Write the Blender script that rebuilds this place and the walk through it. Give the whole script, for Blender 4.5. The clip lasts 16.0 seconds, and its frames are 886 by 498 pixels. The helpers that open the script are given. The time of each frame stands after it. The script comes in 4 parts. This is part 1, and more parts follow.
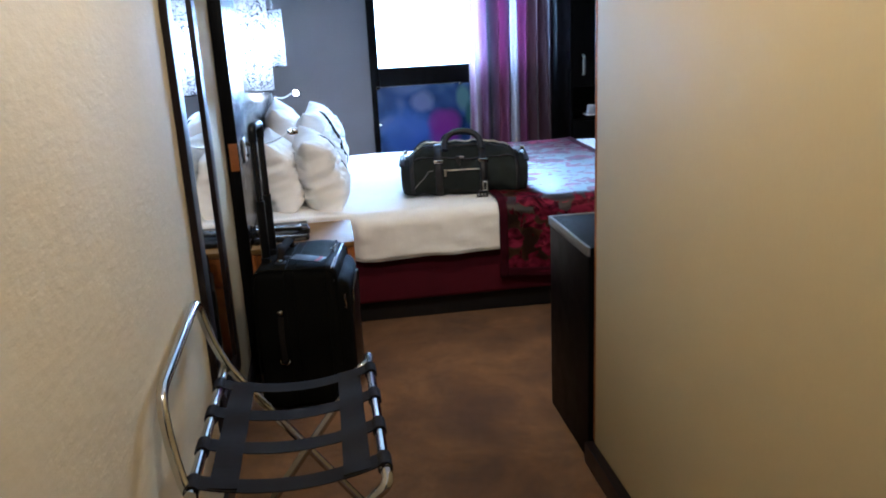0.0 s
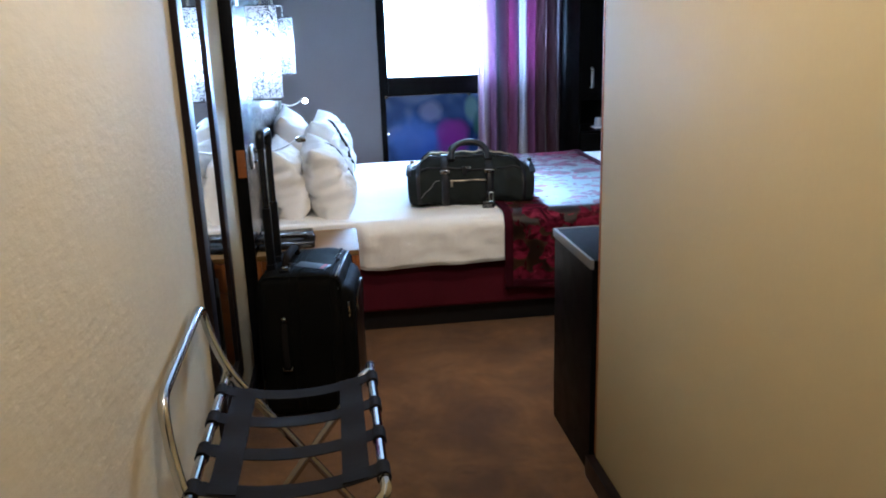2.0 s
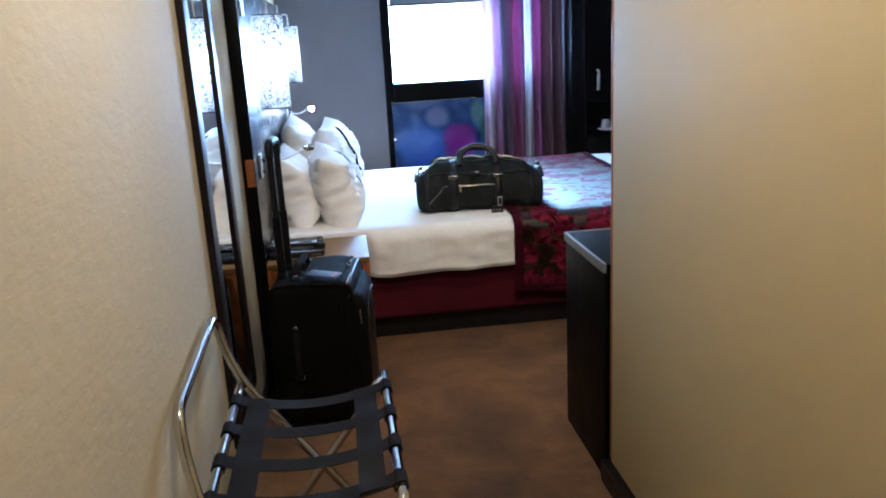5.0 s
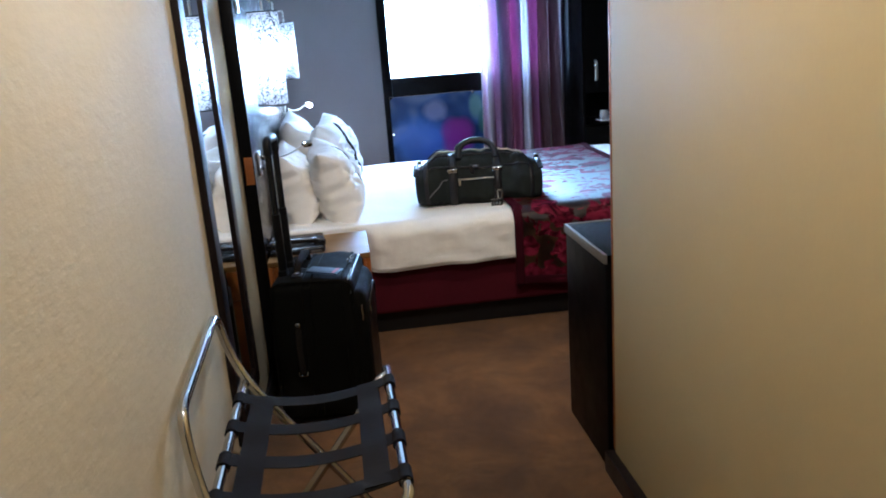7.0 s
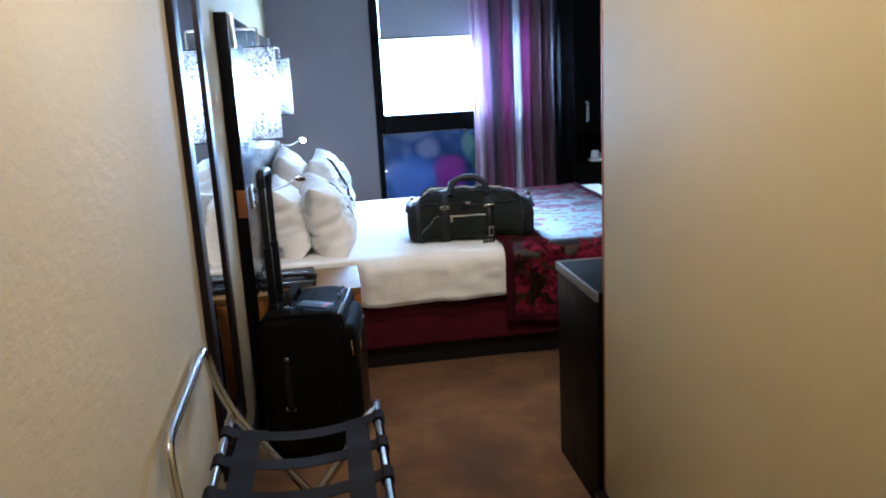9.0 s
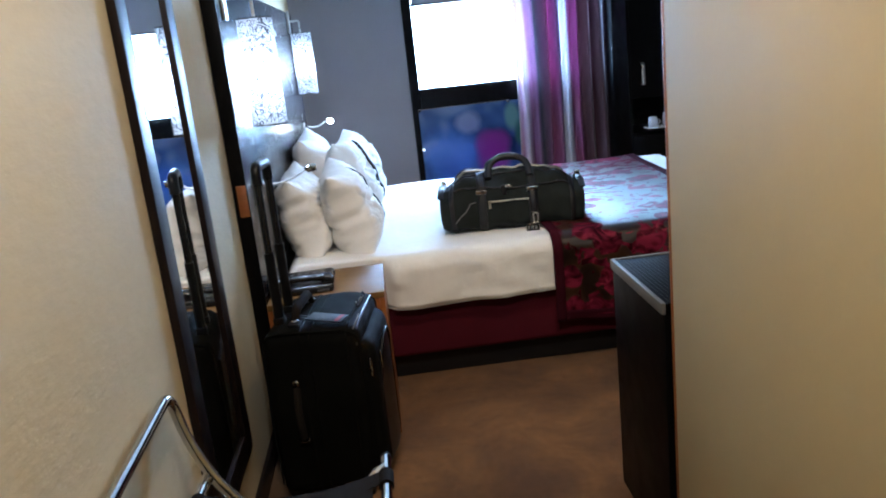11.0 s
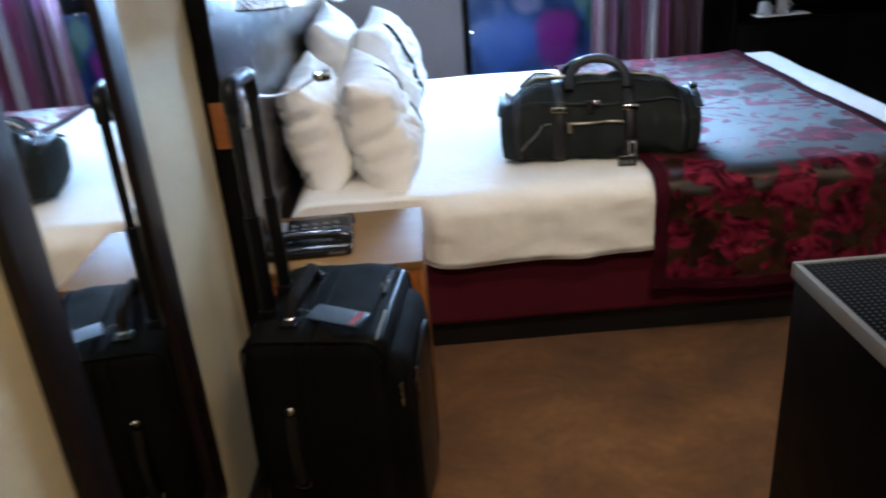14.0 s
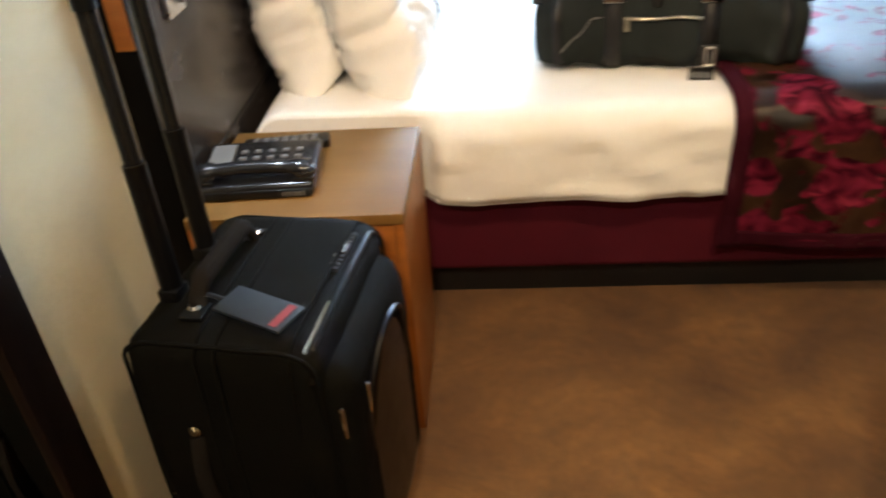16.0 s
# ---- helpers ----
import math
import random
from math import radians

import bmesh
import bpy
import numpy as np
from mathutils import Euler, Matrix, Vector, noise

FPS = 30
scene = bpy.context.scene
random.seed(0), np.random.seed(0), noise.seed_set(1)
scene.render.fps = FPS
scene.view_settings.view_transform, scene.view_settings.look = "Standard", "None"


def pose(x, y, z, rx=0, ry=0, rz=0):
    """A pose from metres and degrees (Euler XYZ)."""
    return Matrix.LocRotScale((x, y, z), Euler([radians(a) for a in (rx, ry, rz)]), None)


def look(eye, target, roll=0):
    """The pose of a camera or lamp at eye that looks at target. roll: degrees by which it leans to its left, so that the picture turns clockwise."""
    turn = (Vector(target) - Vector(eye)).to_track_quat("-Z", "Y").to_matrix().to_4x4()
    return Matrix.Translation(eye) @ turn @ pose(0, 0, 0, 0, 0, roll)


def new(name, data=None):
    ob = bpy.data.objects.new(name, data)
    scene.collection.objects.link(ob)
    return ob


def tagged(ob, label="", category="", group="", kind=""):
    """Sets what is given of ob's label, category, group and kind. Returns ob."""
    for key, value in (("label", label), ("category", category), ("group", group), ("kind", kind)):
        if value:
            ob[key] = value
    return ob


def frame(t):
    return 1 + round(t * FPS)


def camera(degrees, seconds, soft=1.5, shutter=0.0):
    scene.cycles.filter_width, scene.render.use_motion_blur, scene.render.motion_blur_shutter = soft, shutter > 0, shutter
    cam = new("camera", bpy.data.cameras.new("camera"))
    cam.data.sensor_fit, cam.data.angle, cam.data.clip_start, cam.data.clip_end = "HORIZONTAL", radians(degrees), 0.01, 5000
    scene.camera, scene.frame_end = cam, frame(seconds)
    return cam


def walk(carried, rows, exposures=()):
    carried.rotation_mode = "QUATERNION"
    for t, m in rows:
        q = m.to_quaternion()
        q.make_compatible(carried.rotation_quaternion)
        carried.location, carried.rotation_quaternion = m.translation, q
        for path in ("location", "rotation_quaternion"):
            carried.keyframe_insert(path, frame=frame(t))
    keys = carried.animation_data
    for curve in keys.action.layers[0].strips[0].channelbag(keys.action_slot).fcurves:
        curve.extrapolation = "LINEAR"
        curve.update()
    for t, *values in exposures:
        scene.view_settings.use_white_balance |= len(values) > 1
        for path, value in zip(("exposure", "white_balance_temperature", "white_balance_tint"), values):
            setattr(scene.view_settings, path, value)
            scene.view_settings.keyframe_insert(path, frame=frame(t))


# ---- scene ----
cam = camera(59.0, 16.0, 1.9, 1.0)
PATH = [
    (0, (0.146, 0.157, 1.494), (0.412, 2.059, 0.936), -2.9),
    (0.5, (0.142, 0.16, 1.499), (0.408, 2.064, 0.944), -3.0),
    (1, (0.145, 0.159, 1.499), (0.411, 2.063, 0.949), -3.1),
    (1.5, (0.125, 0.147, 1.507), (0.39, 2.055, 0.967), -2.2),
    (2, (0.152, 0.151, 1.498), (0.404, 2.061, 0.964), -1.9),
    (2.5, (0.138, 0.154, 1.507), (0.382, 2.07, 0.986), -2.3),
    (3, (0.14, 0.157, 1.507), (0.391, 2.075, 0.996), -2.6),
    (3.5, (0.142, 0.161, 1.503), (0.394, 2.079, 0.995), -3.0),
    (6, (0.14, 0.16, 1.503), (0.37, 2.075, 0.972), -3.0),
    (6.5, (0.147, 0.166, 1.497), (0.374, 2.082, 0.971), -3.2),
    (7, (0.142, 0.161, 1.504), (0.373, 2.073, 0.966), -4.2),
    (7.5, (0.144, 0.161, 1.5), (0.381, 2.082, 0.998), -3.0),
    (8, (0.138, 0.155, 1.5), (0.379, 2.08, 1.014), -3.2),
    (8.5, (0.144, 0.161, 1.502), (0.398, 2.088, 1.031), -3.5),
    (9, (0.136, 0.161, 1.496), (0.401, 2.093, 1.05), -3.1),
    (9.5, (0.175, 0.186, 1.48), (0.476, 2.092, 0.952), -4.4),
    (10, (0.276, 0.351, 1.482), (0.449, 2.275, 0.962), -6.5),
    (10.2, (0.318, 0.427, 1.466), (0.415, 2.366, 0.987), -7.1),
    (12.3, (0.232, 1.001, 1.474), (0.391, 2.911, 0.903), -4.4),
    (12.5, (0.285, 1.093, 1.474), (0.402, 3.006, 0.902), -3.7),
    (13, (0.37, 1.282, 1.443), (0.326, 3.192, 0.851), -3.4),
    (13.5, (0.329, 1.413, 1.456), (0.14, 3.259, 0.712), -5.3),
    (14, (0.265, 1.591, 1.45), (0.276, 3.422, 0.645), -4.7),
    (14.5, (0.244, 1.675, 1.419), (0.345, 3.464, 0.53), -2.9),
    (15, (0.328, 1.832, 1.383), (0.292, 3.58, 0.412), -4.6),
    (15.5, (0.453, 2.025, 1.378), (0.392, 3.734, 0.34), -4.9),
    (16, (0.418, 2.172, 1.366), (0.259, 3.838, 0.271), -4.5),
]
EXPOSURES = [(0.0, 1.32, 5690, 14), (10.0, 1.30, 5720, 14), (12.5, 1.14, 6150, 14), (13.0, 1.05, 6000, 14), (13.5, 1.14, 5950, 14), (14.0, 1.34, 6050, 14), (14.5, 1.66, 6450, 14), (15.0, 1.86, 7050, 14), (16.0, 2.05, 7600, 15)]
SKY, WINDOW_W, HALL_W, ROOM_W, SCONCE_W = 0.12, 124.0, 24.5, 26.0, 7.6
SCONCES = ((-0.122, 3.63), (-0.155, 5.88))
PILLOWS = [
    (pose(-0.126, 4.395, 0.770, 0, -14, 2), 0.72, 0.40, 0.25, 1.0),
    (pose(0.082, 4.365, 0.768, 0, -18, 3), 0.72, 0.42, 0.27, 3.0, 0.12),
    (pose(-0.120, 5.18, 0.823, 0, -8, 0), 0.76, 0.48, 0.25, 5.0),
    (pose(0.100, 5.14, 0.806, 0, -16, -3), 0.76, 0.46, 0.285, 8.0, -0.30),
]
walk(cam, [(t, look(eye, target, roll)) for t, eye, target, roll in PATH], EXPOSURES)

# ---- light ----
world = bpy.data.worlds.new("sky")
scene.world = world
world.use_nodes = True
wn = world.node_tree.nodes
sky = wn.new("ShaderNodeTexSky")
sky.sky_type = "NISHITA"
sky.sun_disc = False
sky.sun_elevation, sky.sun_rotation = radians(48), radians(150)
wn["Background"].inputs["Strength"].default_value = SKY
world.node_tree.links.new(sky.outputs[0], wn["Background"].inputs["Color"])


def lamp(name, kind, m, power, color, **more):
    data = bpy.data.lights.new(name, kind)
    data.energy, data.color = power, color
    for key, value in more.items():
        if key == "radius":
            data.shadow_soft_size = value
        elif key == "size":
            data.shape, data.size, data.size_y = "RECTANGLE", value[0], value[1]
        elif key == "angle":
            data.angle = radians(value)
        elif key == "spot":
            data.spot_size, data.spot_blend = radians(value), 0.25 if value > 110 else 0.7
    ob = new(name, data)
    ob.matrix_world = m
    return ob


lamp("sun", "SUN", look((4, 12, 10), (0, 3, 0)), 0.8, (1, 0.96, 0.9), angle=12)
lamp("window_daylight", "AREA", look((1.265, 6.79, 1.62), (1.265, 4.0, 1.62)), WINDOW_W, (0.42, 0.68, 1.0), size=(1.42, 0.98))
# Hall source inferred from the warm hall; its ceiling fitting is out of view.
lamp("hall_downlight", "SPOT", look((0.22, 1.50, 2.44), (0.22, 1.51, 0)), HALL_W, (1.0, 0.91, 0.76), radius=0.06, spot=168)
# Added warm fill aimed at the bed; no such fitting is in view.
lamp("room_fill_spot", "SPOT", look((0.85, 2.66, 2.44), (0.95, 4.2, 0.34)), ROOM_W, (1.0, 0.74, 0.46), radius=0.10, spot=84)
for x, y in SCONCES:
    lamp("sconce_bulb", "POINT", pose(x, y, 1.435), SCONCE_W, (0.60, 0.79, 1.0), radius=0.055)
lamp("reading_bulb", "SPOT", look((0.0, 5.90, 1.05), (0.12, 5.6, 0.55)), 2.5, (0.92, 0.96, 1.0), radius=0.012, spot=120)


# ---- materials ----
def node_mat(name):
    m = bpy.data.materials.new(name)
    m.use_nodes = True
    return m, m.node_tree.nodes, m.node_tree.links, m.node_tree.nodes["Principled BSDF"]


def noise_node(n, l, scale, detail=4.0, rough=0.6, distort=0.0, stretch=None):
    tc = n.new("ShaderNodeTexCoord")
    mp = n.new("ShaderNodeMapping")
    if stretch:
        mp.inputs["Scale"].default_value = stretch
    tx = n.new("ShaderNodeTexNoise")
    tx.inputs["Scale"].default_value, tx.inputs["Detail"].default_value = scale, detail
    tx.inputs["Roughness"].default_value, tx.inputs["Distortion"].default_value = rough, distort
    l.new(tc.outputs["Object"], mp.inputs[0])
    l.new(mp.outputs[0], tx.inputs["Vector"])
    return tx.outputs["Fac"]


def ramp_node(n, l, fac, stops):
    r = n.new("ShaderNodeValToRGB")
    els = r.color_ramp.elements
    while len(els) < len(stops):
        els.new(0.5)
    for e, (p, c) in zip(els, stops):
        e.position, e.color = p, (*c, 1) if len(c) == 3 else c
    l.new(fac, r.inputs[0])
    return r.outputs[0]


def mix_node(n, l, fac, a, b, blend="MIX"):
    x = n.new("ShaderNodeMix")
    x.data_type, x.blend_type = "RGBA", blend
    for sock, v in ((x.inputs[0], fac), (x.inputs[6], a), (x.inputs[7], b)):
        if isinstance(v, (int, float)):
            sock.default_value = v
        elif isinstance(v, tuple):
            sock.default_value = (*v, 1)
        else:
            l.new(v, sock)
    return x.outputs[2]


def bump_node(n, l, height, strength, dist, bsdf):
    b = n.new("ShaderNodeBump")
    b.inputs["Strength"].default_value, b.inputs["Distance"].default_value = strength, dist
    l.new(height, b.inputs["Height"])
    l.new(b.outputs[0], bsdf.inputs["Normal"])


def mat(name, color, rough=0.6, metal=0.0, big=2.0, fine=60.0, vary=0.15, bump=0.2, dist=0.002, stretch=None, spec=0.5, sheen=0.0):
    m, n, l, b = node_mat(name)
    dark = tuple(max(0.0, c * (1 - vary)) for c in color)
    light = tuple(min(1.0, c * (1 + vary)) for c in color)
    a = ramp_node(n, l, noise_node(n, l, big, 5, 0.6, 0.0, stretch), [(0.3, dark), (0.7, light)])
    f = noise_node(n, l, fine, 3, 0.6, 0.0, stretch)
    g = ramp_node(n, l, f, [(0.25, (1 - vary * 0.8,) * 3), (0.75, (1.0,) * 3)])
    l.new(mix_node(n, l, 1.0, a, g, "MULTIPLY"), b.inputs["Base Color"])
    r = ramp_node(n, l, noise_node(n, l, big * 4, 4), [(0.2, (max(0.02, rough - 0.07),) * 3), (0.8, (min(1, rough + 0.07),) * 3)])
    l.new(r, b.inputs["Roughness"])
    b.inputs["Metallic"].default_value = metal
    b.inputs["Specular IOR Level"].default_value = spec
    b.inputs["Sheen Weight"].default_value = sheen
    if bump:
        bump_node(n, l, f, bump, dist, b)
    return m


# Part of the tone gap between these two papers stands in for uneven light.
WALLPAPER = mat("wallpaper_beige_lit", (0.635, 0.510, 0.310), 0.75, big=0.8, fine=36, vary=0.06, bump=0.42, dist=0.004, stretch=(1, 0.55, 1.2), spec=0.3)
WALLPAPER_R = mat("wallpaper_woven_shaded", (0.470, 0.358, 0.170), 0.7, big=0.7, fine=110, vary=0.032, bump=0.14, dist=0.0015, stretch=(1, 1, 0.5))
PAINT_GREY = mat("paint_taupe_grey", (0.215, 0.187, 0.195), 0.6, big=1.2, fine=90, vary=0.06, bump=0.1)
CEILING = mat("ceiling_white", (0.78, 0.76, 0.72), 0.8, vary=0.04, bump=0.1)
DARK_WOOD = mat("dark_stained_wood", (0.011, 0.0062, 0.0052), 0.36, big=3, fine=30, vary=0.35, bump=0.08, stretch=(6, 6, 0.5), spec=0.22)
HEAD_WOOD = mat("headboard_laminate", (0.027, 0.022, 0.022), 0.24, big=3, fine=30, vary=0.10, bump=0.0, stretch=(6, 0.6, 6))
BLACK_WOOD = mat("black_lacquer", (0.0035, 0.0032, 0.0032), 0.45, big=3, fine=40, vary=0.3, bump=0.05, stretch=(5, 5, 0.6), spec=0.07)
ORANGE_WOOD = mat("warm_brown_wood", (0.31, 0.098, 0.020), 0.40, big=3, fine=26, vary=0.18, bump=0.08, stretch=(0.7, 8, 8))
TOP_WOOD = mat("nightstand_top_wood", (0.185, 0.094, 0.027), 0.48, big=1.5, fine=14, vary=0.08, bump=0.04, stretch=(0.6, 9, 9), spec=0.28)
CHROME = mat("chrome", (0.60, 0.59, 0.575), 0.10, 1.0, big=8, fine=200, vary=0.05, bump=0.0)
NICKEL = mat("brushed_nickel", (0.60, 0.59, 0.57), 0.30, 1.0, big=8, fine=150, vary=0.08, bump=0.05)
GREY_EDGE = mat("grey_edging", (0.19, 0.185, 0.18), 0.45, 0.2, big=6, fine=120, vary=0.12, bump=0.05)
STRAP = mat("charcoal_webbing", (0.0125, 0.0098, 0.0078), 0.9, big=6, fine=400, vary=0.2, bump=0.35, dist=0.0012, spec=0.1)
CASE_FABRIC = mat("black_ballistic_nylon", (0.0041, 0.0038, 0.0026), 0.80, big=5, fine=500, vary=0.3, bump=0.4, dist=0.001, spec=0.075)
CASE_TRIM = mat("black_rubber_trim", (0.003, 0.003, 0.0035), 0.36, big=6, fine=200, vary=0.2, bump=0.1, spec=0.35)
BAG_FABRIC = mat("dark_olive_nylon", (0.0180, 0.0225, 0.0225), 0.74, big=6, fine=350, vary=0.3, bump=0.5, dist=0.0015, spec=0.12)
BAG_LEATHER = mat("black_leather", (0.0045, 0.0045, 0.0068), 0.52, big=6, fine=160, vary=0.25, bump=0.3, dist=0.001)
PHONE_PLASTIC = mat("black_glossy_plastic", (0.010, 0.010, 0.011), 0.2, big=6, fine=200, vary=0.1, bump=0.0)
BUTTON = mat("pale_grey_keys", (0.15, 0.153, 0.157), 0.45, big=8, fine=90, vary=0.08, bump=0.0)
LINEN = mat("white_cotton_linen", (0.87, 0.86, 0.825), 0.85, big=4, fine=28, vary=0.035, bump=0.30, dist=0.005, sheen=0.1)
PILLOW_MAT = mat("white_cotton_pillow", (0.86, 0.845, 0.815), 0.85, big=5, fine=9, vary=0.03, bump=0.32, dist=0.010, sheen=0.1, stretch=(1, 0.9, 0.9))
# Paler, rougher copy of the chrome that carries the window's reflection on the goosenecks.
BRIGHT_CHROME = mat("bright_chrome", (0.86, 0.85, 0.83), 0.42, 0.85, big=8, fine=150, vary=0.05, bump=0.0)
DIVAN = mat("burgundy_fabric", (0.082, 0.0068, 0.0155), 0.85, big=4, fine=220, vary=0.18, bump=0.3, spec=0.15)
NEAR_BLACK = mat("black_plinth", (0.008, 0.007, 0.007), 0.6, vary=0.2, bump=0.05)
WHITE_PLASTIC = mat("white_plastic", (0.72, 0.71, 0.68), 0.4, vary=0.04, bump=0.0)
TAG_BLUE = mat("slate_leather_tag", (0.014, 0.019, 0.028), 0.5, vary=0.2, bump=0.15)
TAG_RED = mat("faded_red_print", (0.32, 0.035, 0.04), 0.6, vary=0.15, bump=0.0)
BRASS_ZIP = mat("zip_teeth_metal", (0.55, 0.49, 0.38), 0.32, 1.0, big=8, fine=420, vary=0.25, bump=0.4, dist=0.001)
GROUND = mat("ground_paving", (0.30, 0.29, 0.28), 0.9, vary=0.15, bump=0.2)


def carpet_mat():
    m, n, l, b = node_mat("brown_carpet")
    a = ramp_node(n, l, noise_node(n, l, 2.6, 5, 0.62, 0.5), [(0.33, (0.112, 0.045, 0.011)), (0.50, (0.200, 0.086, 0.0215)), (0.66, (0.31, 0.139, 0.038))])
    g = ramp_node(n, l, noise_node(n, l, 380, 2), [(0.2, (0.6,) * 3), (0.8, (1.0,) * 3)])
    a = mix_node(n, l, 1.0, a, ramp_node(n, l, noise_node(n, l, 34, 4, 0.65), [(0.3, (0.74,) * 3), (0.7, (1.0,) * 3)]), "MULTIPLY")
    l.new(mix_node(n, l, 1.0, a, g, "MULTIPLY"), b.inputs["Base Color"])
    b.inputs["Roughness"].default_value = 0.95
    b.inputs["Sheen Weight"].default_value = 0.15
    bump_node(n, l, noise_node(n, l, 260, 3), 0.5, 0.004, b)
    return m


def runner_mat():
    m, n, l, b = node_mat("jacquard_satin_runner")
    tc = n.new("ShaderNodeTexCoord")
    wob = n.new("ShaderNodeTexNoise")
    wob.inputs["Scale"].default_value, wob.inputs["Detail"].default_value = 11, 2
    l.new(tc.outputs["Object"], wob.inputs["Vector"])
    warp = n.new("ShaderNodeVectorMath")
    warp.operation = "MULTIPLY_ADD"
    warp.inputs[1].default_value = (0.065, 0.065, 0.065)
    l.new(wob.outputs["Color"], warp.inputs[0])
    l.new(tc.outputs["Object"], warp.inputs[2])
    vo = n.new("ShaderNodeTexVoronoi")
    vo.inputs["Scale"].default_value = 6.0
    l.new(warp.outputs[0], vo.inputs["Vector"])
    bloom = ramp_node(n, l, vo.outputs["Distance"], [(0.41, (1, 1, 1)), (0.44, (0, 0, 0))])
    sprig = ramp_node(n, l, noise_node(n, l, 9.5, 2.5, 0.5, 1.8), [(0.548, (0, 0, 0)), (0.573, (1, 1, 1))])
    mask = mix_node(n, l, 1.0, bloom, sprig, "LIGHTEN")
    dark = ramp_node(n, l, noise_node(n, l, 10, 2.0, 0.5, 1.8), [(0.36, (0.026, 0.003, 0.007)), (0.49, (0.095, 0.0075, 0.019)), (0.64, (0.18, 0.015, 0.038))])
    tip = ramp_node(n, l, noise_node(n, l, 11, 2, 0.5, 1.5), [(0.60, (0, 0, 0)), (0.70, (0.75, 0.75, 0.75))])
    shade = mix_node(n, l, tip, dark, (0.34, 0.035, 0.070))
    ground = ramp_node(n, l, noise_node(n, l, 6, 3, 0.5, 1.0), [(0.4, (0.012, 0.006, 0.004)), (0.60, (0.044, 0.020, 0.010)), (0.75, (0.024, 0.008, 0.006))])
    l.new(mix_node(n, l, mask, ground, shade), b.inputs["Base Color"])
    l.new(ramp_node(n, l, mask, [(0.0, (0.42,) * 3), (1.0, (0.68,) * 3)]), b.inputs["Roughness"])
    l.new(ramp_node(n, l, mask, [(0.0, (0.42,) * 3), (1.0, (0.05,) * 3)]), b.inputs["Specular IOR Level"])
    b.inputs["IOR"].default_value, b.inputs["Anisotropic"].default_value = 1.52, 0.9
    weft = n.new("ShaderNodeTangent")
    weft.direction_type = "UV_MAP"
    l.new(weft.outputs[0], b.inputs["Tangent"])
    bump_node(n, l, noise_node(n, l, 300, 2), 0.12, 0.001, b)
    return m


def curtain_mat():
    m, n, l, b = node_mat("striped_curtain_voile")
    tc = n.new("ShaderNodeTexCoord")
    uv = n.new("ShaderNodeSeparateXYZ")
    l.new(tc.outputs["UV"], uv.inputs[0])
    stops = [(0.0, (0.62, 0.54, 0.60)), (0.05, (0.36, 0.14, 0.26)), (0.10, (0.62, 0.54, 0.60)), (0.14, (0.32, 0.12, 0.26)), (0.22, (0.34, 0.16, 0.32)),
             (0.255, (0.06, 0.05, 0.09)), (0.31, (0.16, 0.04, 0.12)), (0.36, (0.38, 0.10, 0.22)), (0.43, (0.30, 0.06, 0.20)), (0.475, (0.12, 0.05, 0.14)),
             (0.50, (0.62, 0.60, 0.66)), (0.575, (0.64, 0.60, 0.66)), (0.60, (0.22, 0.04, 0.14)), (0.67, (0.36, 0.08, 0.26)), (0.71, (0.12, 0.02, 0.06)),
             (0.78, (0.10, 0.015, 0.05)), (0.80, (0.36, 0.30, 0.32)), (0.82, (0.12, 0.015, 0.06)), (0.92, (0.09, 0.015, 0.05)), (0.945, (0.44, 0.41, 0.44)), (0.97, (0.08, 0.02, 0.07))]
    stops = [(p, (r + 0.03, g + 0.050, bl + 0.030)) for p, (r, g, bl) in stops]
    col = ramp_node(n, l, uv.outputs[0], stops)
    col = mix_node(n, l, 1.0, col, ramp_node(n, l, noise_node(n, l, 200, 3, 0.6, 0, (1, 1, 0.1)), [(0.2, (0.8,) * 3), (0.8, (1.0,) * 3)]), "MULTIPLY")
    l.new(col, b.inputs["Base Color"])
    b.inputs["Roughness"].default_value = 0.6
    tr = n.new("ShaderNodeBsdfTranslucent")
    l.new(col, tr.inputs["Color"])
    mx = n.new("ShaderNodeMixShader")
    mx.inputs[0].default_value = 0.34
    l.new(b.outputs[0], mx.inputs[1])
    l.new(tr.outputs[0], mx.inputs[2])
    sheer = n.new("ShaderNodeBsdfTransparent")
    thin = n.new("ShaderNodeMixShader")
    l.new(ramp_node(n, l, uv.outputs[0], [(0.0, (0.07,) * 3), (0.22, (0.04,) * 3), (0.32, (0.0,) * 3)]), thin.inputs[0])
    l.new(mx.outputs[0], thin.inputs[1])
    l.new(sheer.outputs[0], thin.inputs[2])
    l.new(thin.outputs[0], n["Material Output"].inputs[0])
    return m


